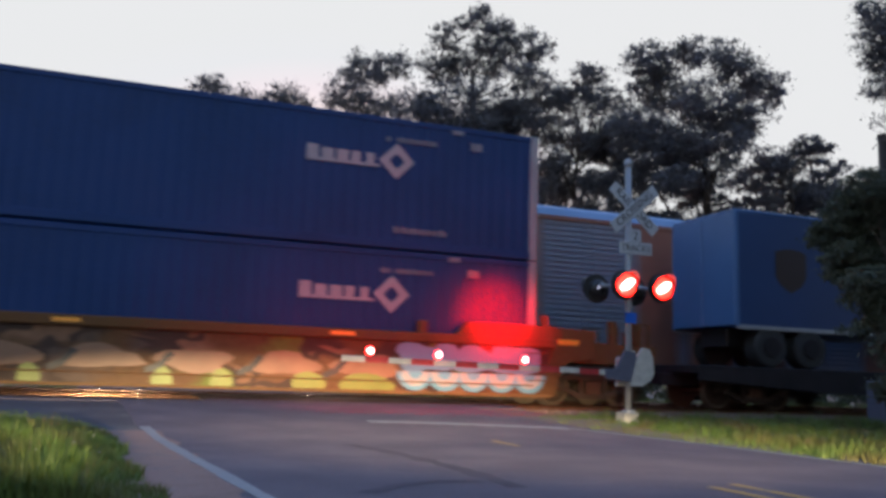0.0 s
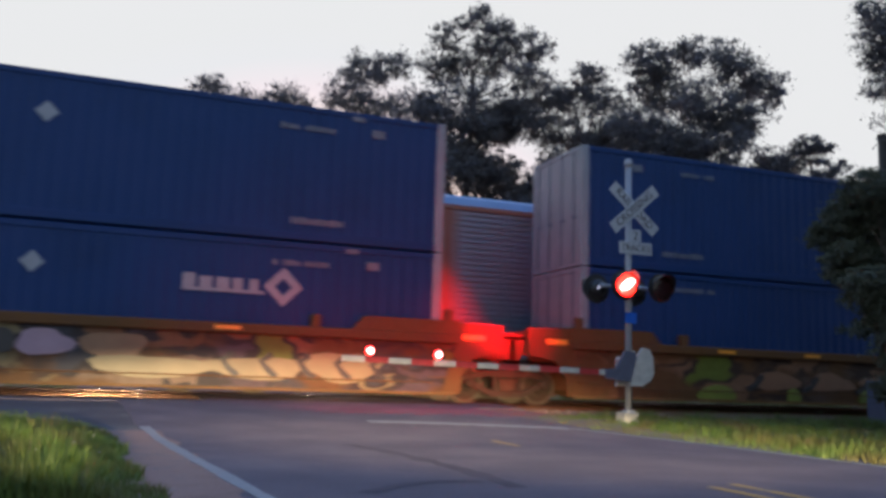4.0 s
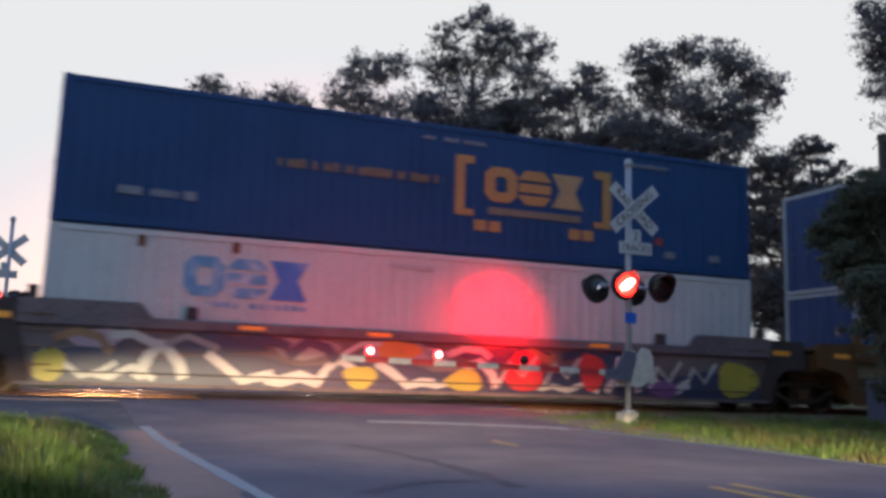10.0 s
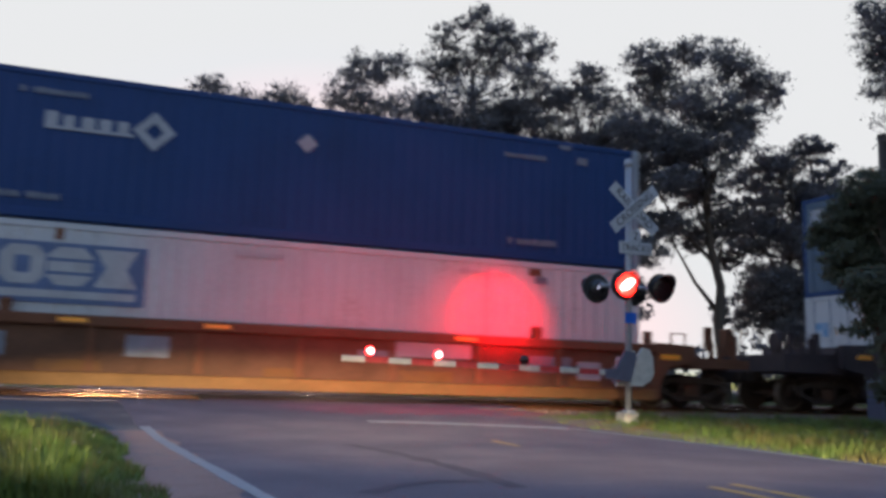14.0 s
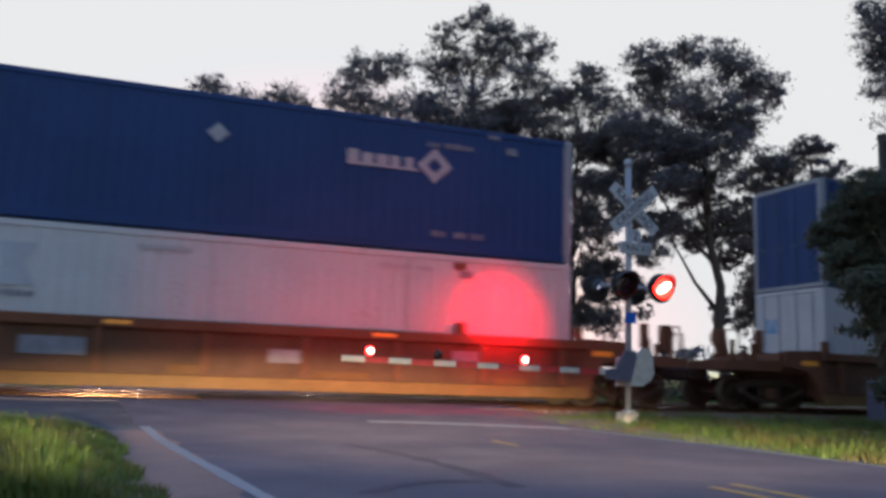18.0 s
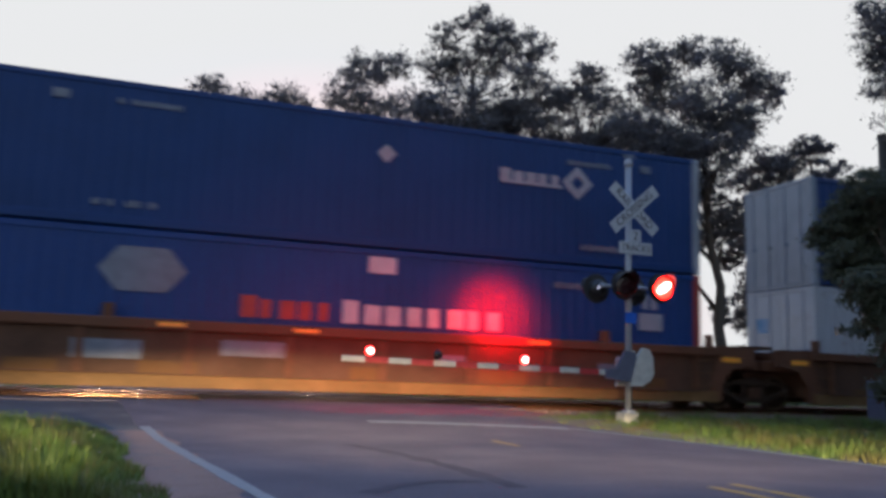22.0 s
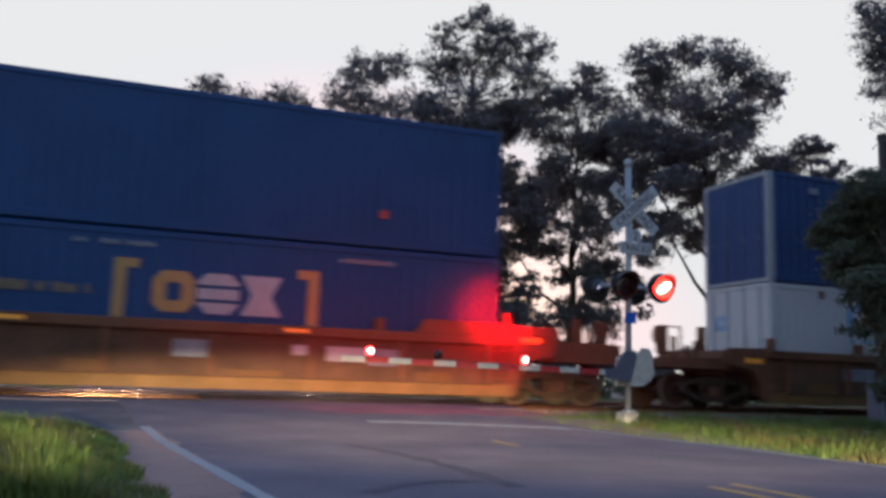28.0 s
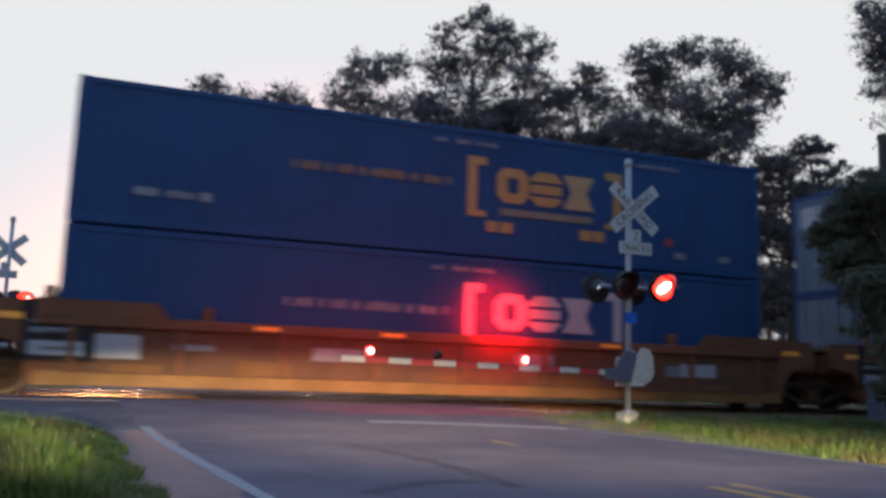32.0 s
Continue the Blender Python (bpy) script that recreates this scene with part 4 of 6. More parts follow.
def mark_blue(c, h, upper, colours, logo=True):
    if logo:
        marking_row(c, 7.35, 8.85, 2.52, 2.62, DECAL_DIM, 11)
        bracket(c, 8.25, 0.90, 2.27, 1, colours[0])
        bracket(c, 12.0, 0.90, 2.27, -1, colours[0])
        blocks_logo(c, 8.85, 11.4, 1.28, 2.08, colours)
        marking_row(c, 12.4, 13.85, 2.50, 2.60, DECAL_DIM, 15)
        if upper:
            sticker(c, "mark_line", 8.95, 11.3, 0.98, 1.14, GREY_YELLOW, "greyish bar under the mark")
            for x in (13.6, 14.9):
                sticker(c, "data_plate", x, x + 0.3, 0.34, 0.50, DECAL_DIM, "small pale data plate")
        marking_row(c, 4.2, 7.85, 1.54, 1.74, YELLOW_WORD if colours[0] is YELLOW_DECAL else DECAL_DIM, 12)
        if upper:
            for x in (8.62, 8.97, 11.0, 11.35):
                part("mark_dot", Geo().box(x, x + 0.28, -WID / 2 - 0.004, -WID / 2 + 0.02, 0.58, 0.82, 0.002), colours[0], c, "yellow block of the company mark")
            sticker(c, "data_plate", 1.15, 1.6, 0.64, 0.80, DECAL_DIM, "small pale data plate")
            marking_row(c, 1.75, 2.3, 0.64, 0.80, DECAL_DIM, 14)
            sticker(c, "data_plate", 2.4, 2.62, 0.62, 0.80, DECAL_DIM, "small pale data plate")
    sticker(c, "warning_label", LEN - 2.8, LEN - 2.62, h * 0.22, h * 0.22 + 0.18, RED_DECAL, "small red warning label")


def well_side(y, out, raised, smooth_sided):
    """One side of a well: top chord, plate, bottom sill, and the raised chord at both ends of some cars."""
    x0, x1 = -0.35, LEN + 0.35
    chord = Geo().box(x0, x1, y - 0.10, y + 0.10, CHORD - 0.21, CHORD, 0.025)
    if raised:
        for a, b, foot in ((x0, 1.75, 2.0), (LEN - 1.75, x1, LEN - 2.0)):
            lo, hi = (a, foot) if foot > a and foot < LEN / 2 else (foot, b)
            chord.prism_y([(lo, CHORD - 0.01), (hi, CHORD - 0.01), (b, 1.76), (a, 1.76)], y - 0.095, y + 0.095)
    plate = Geo().box(x0, x1, y - out * 0.03, y, 0.21, CHORD - 0.20)
    tall, proud = (0.24, 0.04) if smooth_sided else (0.44, 0.075)
    sill = Geo().box(x0 + 0.05, x1 - 0.05, y - proud, y + proud, 0.18, tall, 0.01)
    return chord, plate, sill


CHORD = 1.48              # top of the wells' sides


def truck(parent, x):
    """A two-axle truck: side frames, bolster, springs, wheelsets. Its parts lie under the car."""
    tr = part("truck", Geo().box(x - 0.25, x + 0.25, -1.05, 1.05, 0.55, 0.80, 0.04), STEEL_BROWN, parent, "rusty four-wheel truck")
    for s in (-1, 1):
        f = Geo().prism_y([(x - 1.12, 0.50), (x - 1.10, 0.62), (x - 0.5, 0.74), (x + 0.5, 0.74), (x + 1.10, 0.62), (x + 1.12, 0.50), (x + 0.5, 0.61), (x - 0.5, 0.61)], s * 0.95, s * 1.08)
        f.prism_y([(x - 1.05, 0.46), (x - 0.92, 0.53), (x - 0.36, 0.29), (x + 0.36, 0.29), (x + 0.92, 0.53), (x + 1.05, 0.46), (x + 0.38, 0.17), (x - 0.38, 0.17)], s * 0.953, s * 1.077)
        for k in (-0.34, 0.26):
            f.box(x + k, x + k + 0.08, s * 1.015 - 0.06, s * 1.015 + 0.06, 0.27, 0.63, 0.01)
        part("side_frame", f, STEEL_BROWN, tr)
        for k in (-0.13, 0.0, 0.13):
            part("spring", Geo().tube([(x + k, s * 1.09, 0.30), (x + k, s * 1.09, 0.56)], 0.055, 8), RUST_DARK, tr)
        for k in (-0.9, 0.9):
            part("bearing_cap", Geo().lathe([(0, 0.11), (s * 0.09, 0.10), (s * 0.12, 0.05)], 1, (x + k, s * 1.06, 0.44), 12), STEEL_BROWN, tr)
    for k in (-0.9, 0.9):
        def wheelset_mesh():
            g = Geo().tube([(0, -1.0, 0), (0, 1.0, 0)], 0.08, 10)
            for s in (-1, 1):
                g.lathe([(s * 0.66, 0.445), (s * 0.69, 0.445), (s * 0.70, 0.425), (s * 0.80, 0.42), (s * 0.805, 0.37), (s * 0.775, 0.35), (s * 0.76, 0.16), (s * 0.82, 0.13), (s * 0.82, 0.03)], 1, (0, 0, 0), 28)
            me = mesh_of("wheelset", g, STEEL_BROWN)
            me.materials.append(WHEEL_RIM)
            for p in me.polygons:
                rr = [math.hypot(me.vertices[i].co.x, me.vertices[i].co.z) for i in p.vertices]
                if min(rr) > 0.34:
                    p.material_index = 1
            return me
        ws = part("wheelset", shared("wheelset", wheelset_mesh), STEEL_BROWN, tr, "axle with two rusty steel wheels", at=pose(x + k, 0, 0.425))
        WHEELS.append((ws, x + k))
    return tr


def well_unit(left, right, paint, dark, smooth_sided, label, ends, graffiti=None, seed=0, plates=()):
    """One well of a car. left, right: how far the unit reaches past its load; ends: 'artic' or 'coupler' at each side."""
    raised = seed in (0, 1, 2, 7, 8, 9)
    lip = 0.0 if raised else 0.22     # how much lower the ends stand
    u = thing("well_car", pose(0, 0, 0), label, "railcar", "well cars of the train")
    for s, y in ((-1, -1.47), (1, 1.47)):
        ch, pl, si = well_side(y, s, raised, smooth_sided)
        side = part("side_plate", pl, (MAUVE if seed == 2 else SPRAY[seed]) if smooth_sided and s < 0 else paint if smooth_sided else dark, u, "sprayed graffiti over the yellow side" if smooth_sided and s < 0 else "")
        part("top_chord", ch, MAUVE if seed == 2 else paint, side)
        part("bottom_sill", si, SILL_TAN if seed != 2 else MAUVE, side, "bright lower sill" if s < 0 else "")
        n = 9
        for i in range(0 if smooth_sided else n):
            x = 0.3 + (LEN - 0.6) * i / (n - 1)
            part("side_post", shared(("post", s, smooth_sided), lambda: mesh_of("side_post", Geo().box(-0.07, 0.07, y - (0.035 if smooth_sided else 0.075), y + (0.035 if smooth_sided else 0.075), 0.40, CHORD - 0.2, 0.012), paint)), paint, side, at=pose(x, 0, 0))
    part("well_floor", Geo().box(0.1, LEN - 0.1, -1.36, 1.36, 0.24, 0.33, 0.01), dark, u)
    for k, (end, reach) in enumerate(zip(ends, (left, right))):
        m = -1 if k == 0 else 1
        x0 = 0.0 if k == 0 else LEN
        bulk = Geo().box(x0 + m * 0.30, x0 + m * 0.42, -1.40, 1.40, 0.34, 1.50, 0.02)
        part("bulkhead", bulk, dark, u)
        deck_end = x0 + m * (3.15 if end == "coupler" else 1.66)
        step = x0 + m * (1.45 if end == "coupler" else 1.25)
        deck = Geo().prism_y([(x0 + m * 0.42, 1.71 - lip), (step, 1.66 - lip), (step + m * 0.06, 1.46 - lip), (deck_end, 1.42 - lip), (deck_end, 0.98), (x0 + m * 0.42, 0.96)], -1.30, 1.30)
        part("end_platform", deck, paint, u, "sloping end platform over the truck")
        for s in (-1, 1):
            gusset = Geo().prism_y([(x0 + m * 0.30, 1.745 - lip), (x0 + m * 1.42, 1.71 - lip), (x0 + m * 1.42, 1.10), (x0 + m * 0.75, 0.98), (x0 + m * 0.47, 0.62), (x0 + m * 0.42, 0.215), (x0 + m * 0.0, 0.215), (x0 + m * 0.30, 1.2)], s * 1.33, s * 1.50)
            part("end_gusset", gusset, paint, u)
            part("reflector", Geo().box(x0 + m * 0.45, x0 + m * 0.98, s * 1.502, s * 1.508, 1.36 - lip, 1.48 - lip), AMBER, u, "amber reflector strip")
        if end == "coupler":
            tx = x0 + m * 1.60
            truck(u, tx)
            part("draft_gear", Geo().box(x0 + m * 2.8, x0 + m * 3.4, -0.16, 0.16, 0.70, 1.0, 0.03), STEEL_BROWN, u)
            part("coupler", Geo().box(x0 + m * 3.4, x0 + m * 3.72, -0.13, 0.2, 0.68, 1.02, 0.06), STEEL_BROWN, u, "rusty knuckle coupler")
            for y in (-1.15, 1.15):
                rail = Geo().tube([(deck_end - m * 0.1, y, 1.4), (deck_end - m * 0.1, y, 1.95), (deck_end - m * 0.55, y, 1.95), (deck_end - m * 0.55, y, 1.4)], 0.03, 6)
                part("handrail", rail, paint, u)
            part("hand_brake", Geo().box(deck_end - m * 0.35, deck_end - m * 0.2, -0.95, -0.60, 1.3, 2.0, 0.03).lathe([(0, 0.24), (m * 0.03, 0.24)], 0, (deck_end - m * 0.18, -0.78, 1.76), 18), paint, u, "hand brake stand with its wheel")
            for q, tall in ((2.1, 0.42), (2.35, 0.30), (2.75, 0.5)):
                part("upright", Geo().box(x0 + m * q, x0 + m * (q + 0.11), -1.2, -1.1, 1.3 - lip, 1.44 - lip + tall, 0.01), paint, u, "short upright on the end platform")
            part("signal_plate", Geo().box(deck_end - m * 1.2, deck_end - m * 1.05, -1.28, -1.1, 1.4, 1.98, 0.01), paint, u)
        elif k == 1:
            truck(u, x0 + m * reach)
            part("articulation", Geo().lathe([(0.80, 0.42), (1.05, 0.42), (1.35, 0.30), (1.5, 0.2)], 2, (x0 + m * reach, 0, 0), 20), dark, u, "articulation casting over the truck")
            part("cross_step", Geo().box(x0 + m * (reach - 0.5), x0 + m * (reach + 0.5), -1.2, 1.2, 1.5, 1.58, 0.01), dark, u)
    for x0, m in ((0.0, -1), (LEN, 1)):
        for k in range(4):
            z = 0.55 + 0.3 * k
            part("grab_iron", shared(("grab", m, k), lambda: mesh_of("grab_iron", Geo().tube([(m * -0.28, -1.50, z), (m * -0.28, -1.58, z), (m * 0.18, -1.58, z), (m * 0.18, -1.50, z)], 0.014, 5), paint)), paint, u, at=pose(x0, 0, 0))
        part("corner_guide", Geo().box(x0 + m * 0.05, x0 + m * 0.22, -1.5, -1.33, 1.70 - lip, 2.0 - lip, 0.02), paint, u, "upright container guide")
    for x in (2.6, 13.3):
        part("stacking_guide", Geo().box(x, x + 0.2, -1.52, -1.31, CHORD - 0.03, CHORD + 0.26, 0.03), paint, u, "upright container guide")
    part("air_pipe", Geo().tube([(0.2, -1.585, 0.44), (LEN - 0.2, -1.585, 0.44)], 0.016, 5), dark, u)
    for x in (3.6, 6.2, 11.4):
        part("reflector", Geo().box(x, x + 0.5, -1.576, -1.571, CHORD - 0.14, CHORD - 0.06), AMBER, u, "amber reflector strip")
    r = random.Random(seed)
    if not smooth_sided:
        for x, wide in ((1.0, 0.9), (3.3, 1.1), (7.4, 0.6), (10.2, 1.2), (14.2, 0.8)):
            part("wear_plate", Geo().box(x, x + wide, -1.484, -1.474, 0.40, r.uniform(0.56, 0.74)), RUST_TAN, u, "yellowed wear plate")
        for x in (2.1, 4.8, 9.3, 13.2):
            part("stencil_plate", Geo().box(x, x + r.uniform(0.6, 1.3), -1.482, -1.474, r.uniform(0.7, 0.9), r.uniform(0.98, 1.15)), DECAL_DIM, u, "pale stencilled plate")
    if seed in (7, 8):
        part("end_panel", Geo().box(-0.55, 0.70, -1.53, -1.50, 0.62, 1.72, 0.01), NEAR_BLACK, u, "dark panel at the end of the well")
        for z0, z1, x1 in ((0.72, 0.98, 0.52), (1.12, 1.22, 0.3), (1.30, 1.36, 0.45)):
            part("stencil_plate", Geo().box(-0.42, x1, -1.54, -1.528, z0, z1), DECAL_DIM if z0 > 1 else DECAL, u, "pale stencilled plate")
        part("reflector", Geo().box(-0.2, 0.4, -1.54, -1.528, 1.44, 1.53), AMBER, u, "amber reflector strip")
    for x0, x1, z0, z1 in plates:
        part("stencil_plate", Geo().box(x0, x1, -1.487, -1.474, z0, z1), DECAL, u, "pale stencilled plate")
    if graffiti:
        for name, g in graffiti:
            part("sprayed_patch", g, GRAF[name], u, name + " sprayed paint on the side")
    return u


def blob(cx, cz, rx, rz, r, lift, n=16, rough=0.35):
    """An irregular sprayed patch on the southern plate."""
    ph = r.uniform(0, 6)
    poly = []
    for k in range(n):
        a = 2 * math.pi * k / n
        q = 1 + rough * (math.sin(3 * a + ph) * 0.5 + r.uniform(-0.5, 0.5) * 0.6)
        poly.append((min(max(cx + rx * q * math.cos(a), 0.0), LEN), min(max(cz + rz * q * math.sin(a), 0.25), 1.27)))
    return Geo().prism_y(poly, -1.508 - lift, -1.468)


def stroke(pts, w, lift):
    """A broad bent stroke of spray paint, one mitred band."""
    up, down = [], []
    for i, (x, z) in enumerate(pts):
        ax, az = pts[max(i - 1, 0)]
        bx, bz = pts[min(i + 1, len(pts) - 1)]
        d = Vector((bx - ax, bz - az)).normalized()
        lim = lambda v: min(max(v, 0.25), 1.27)
        up.append((x - d.y * w, lim(z + d.x * w)))
        down.append((x + d.y * w, lim(z - d.x * w)))
    g = Geo()
    n = len(pts)
    y0, y1 = -1.508 - lift, -1.468
    for y in (y0, y1):
        g.v += [(x, y, z) for x, z in up] + [(x, y, z) for x, z in down]
    for i in range(n - 1):
        g.f += [(i, i + 1, n + i + 1, n + i), (2 * n + i, 3 * n + i, 3 * n + i + 1, 2 * n + i + 1), (i, 2 * n + i, 2 * n + i + 1, i + 1), (n + i, n + i + 1, 3 * n + i + 1, 3 * n + i)]
    g.f += [(0, n, 3 * n, 2 * n), (n - 1, 3 * n - 1, 4 * n - 1, 2 * n - 1)]
    return g


def bold_lettering(out):
    """Broad white strokes over a navy band, mauve and white sweeps above, yellow and red fields."""
    r = random.Random(37)
    wave = [(LEN * k / 40, 0.80 + 0.10 * math.sin(k * 0.9) + r.uniform(-0.05, 0.05)) for k in range(41)]
    out.append(("navy", Geo().prism_y([(0.0, 0.26), (LEN, 0.26)] + wave[::-1], -1.512, -1.468)))
    for x in (1.0, 3.2, 4.9, 6.9, 9.4, 12.2):
        out.append((r.choice(("grey", "navy", "mauve")), blob(x, 1.05, r.uniform(0.5, 1.1), 0.22, r, 0.001 + 0.0006 * (len(out) % 5))))
    x, k = 0.1, 0
    while x < 13.2:
        w = r.uniform(0.05, 0.12)
        k += 1
        if k % 3 == 0:
            pts = [(x, 0.34), (x + 0.2, 0.60 + r.uniform(0, 0.25)), (x + 0.45, 0.80 + r.uniform(0, 0.2)), (x + 0.75, 0.66), (x + 0.85, 0.36)]
        elif k % 3 == 1:
            pts = [(x, 0.98 - r.uniform(0, 0.25)), (x + 0.35, 0.62), (x + 0.7, 0.36), (x + 1.0, 0.44), (x + 1.3, 0.40 + r.uniform(-0.06, 0.25))]
        else:
            pts = [(x, 0.42), (x + 0.3, 0.36), (x + 0.7, 0.46 + r.uniform(0, 0.15)), (x + 1.1, 0.34)]
        out.append(("white", stroke(pts, w, 0.008 + 0.001 * (k % 3))))
        x += r.uniform(0.75, 1.35)
    for k in range(10):
        x = 0.2 + 1.15 * k + r.uniform(-0.3, 0.3)
        pts = [(x, 0.92 + r.uniform(-0.1, 0.25)), (x + 0.4, 1.18), (x + 0.8, 1.08 + r.uniform(-0.2, 0.15)), (x + 1.0, 0.88 + r.uniform(-0.1, 0.2))]
        out.append((r.choice(("white", "navy", "grey", "navy", "peach")), stroke(pts, r.uniform(0.04, 0.12), 0.010 + 0.001 * (k % 3))))
    for x, z, rx, rz, name in ((0.2, 0.55, 0.35, 0.3, "yellow"), (6.1, 0.50, 0.35, 0.24, "yellow"), (8.4, 0.50, 0.42, 0.24, "yellow"), (6.9, 1.08, 0.5, 0.2, "orange"), (9.8, 0.72, 0.48, 0.44, "red"), (11.5, 0.78, 0.34, 0.42, "red"), (12.5, 0.92, 0.4, 0.28, "red"), (13.4, 0.45, 0.4, 0.2, "violet"), (15.5, 0.7, 0.6, 0.42, "yellow")):
        out.append((name, blob(x, z, rx, rz, r, 0.013 + 0.0007 * (len(out) % 5), rough=0.2)))
    for x in (9.2, 10.3, 11.9, 13.0, 14.0):
        pts = [(x, 0.45), (x + 0.25, 0.95), (x + 0.55, 0.62), (x + 0.9, 1.08)]
        out.append(("white", stroke(pts, 0.035, 0.016)))
    return out


def peach_pieces(out):
    """Peach letters with lime domes along the sill; blue and white arches at the eastern end."""
    r = random.Random(5)
    for x, rx in ((3.6, 0.55), (5.9, 0.2), (8.2, 0.2), (9.3, 0.22), (11.0, 0.35), (12.2, 0.6)):
        out.append(("lime", blob(x, 0.32, rx, 0.26, r, 0.010, rough=0.1)))
    for k in range(5):
        x = 4.5 + 1.7 * k
        out.append(("soot", stroke([(x, 0.50), (x + 0.25, 0.62), (x + 0.45, 0.85)], 0.06, 0.012)))
        out.append(("peach", blob(x + 0.9, 0.72, 0.7, 0.22, r, 0.004 + 0.001 * k)))
    for k in range(5):
        out.append(("sky", blob(13.3 + 0.65 * k, 0.96, 0.5, 0.30, r, 0.008 + 0.0015 * k)))
    for k in range(5):
        x = 13.25 + 0.66 * k
        for name, rr, lift in (("cyan", 0.40, 0.018), ("white", 0.31, 0.020), ("cyan", 0.16, 0.022)):
            poly = [(x + rr * math.cos(math.pi * (1 + j / 10)), 0.66 + rr * math.sin(math.pi * (1 + j / 10))) for j in range(11)]
            out.append((name, Geo().prism_y([(a, max(b, 0.25)) for a, b in poly], -1.508 - lift, -1.468)))
    return out


def olive_pieces(out):
    """Pale and lime fields with dark curls towards the eastern end."""
    r = random.Random(11)
    for x, z, rx, rz, name in ((3.9, 0.80, 1.0, 0.42, "pale"), (4.6, 0.55, 0.8, 0.2, "lime"), (2.7, 0.62, 0.5, 0.25, "peach"), (5.7, 0.85, 0.4, 0.4, "grey"), (6.6, 0.55, 0.5, 0.18, "pale"), (8.4, 0.95, 0.5, 0.25, "mauve"),
                               (9.6, 0.95, 0.6, 0.25, "peach"), (10.3, 0.58, 1.2, 0.2, "pale"), (12.3, 0.62, 1.0, 0.22, "pale"), (14.0, 0.70, 0.8, 0.3, "pale"), (7.6, 0.95, 0.35, 0.22, "soot")):
        out.append((name, blob(x, z, rx, rz, r, 0.006 + 0.001 * (len(out) % 4), rough=0.25)))
    for k in range(5):
        x = 11.6 + 0.75 * k
        out.append(("soot", stroke([(x + 0.2, 0.90), (x, 0.75), (x + 0.12, 0.60), (x + 0.3, 0.45)], 0.06, 0.014)))
    return out


# x of each load's western end at 5.5 s, upper and lower box, well
ART, CPL = 1.72, 3.66
LOADS = [
    (16.59, ("navy", 1), ("navy", 1), "tan", ("artic", "coupler")),
    (-3.01, ("navy", 2), ("navy", 1), "tan", ("artic", "artic")),
    (-22.54, ("blue", 1), ("white", "cyan"), "tan", ("coupler", "artic")),
    (-46.07, ("navy", -1), ("white", "navy"), "brown", ("coupler", "coupler")),
    (-69.63, ("navy", 1), ("white", "faint"), "brown", ("artic", "coupler")),
    (-89.31, ("navy", 1), ("bright", 0), "brown", ("artic", "artic")),
    (-108.88, ("navy", -1), ("white", "fade"), "brown", ("coupler", "artic")),
    (-132.54, ("blue", 0), ("blue", 2), "brown", ("artic", "coupler")),
    (-152.14, ("blue", 1), ("blue", 3), "brown", ("artic", "artic")),
    (-171.74, ("navy", 1), ("blue", 2), "brown", ("coupler", "artic")),
]
PLATES = {3: ((10.0, 11.8, 0.95, 1.35), (14.4, 15.0, 0.6, 1.0), (15.35, 16.2, 0.55, 0.95)), 7: ((12.3, 13.2, 0.8, 1.1), (11.6, 11.9, 0.9, 1.1)), 8: ((0.6, 1.5, 0.7, 1.15), (13.6, 14.6, 0.75, 1.05))}
LABELS = {
    "navy": "navy blue corrugated shipping container with pale corner posts",
    "blue": "dark blue corrugated shipping container with a company mark",
    "white": "weathered white shipping container with a faded blue mark",
    "bright": "bright blue shipping container with red corner posts",
}
WELL_LABELS = {
    "tan": "rusty yellow well car covered with sprayed graffiti",
    "brown": "dark brown well car with stencilled plates",
}


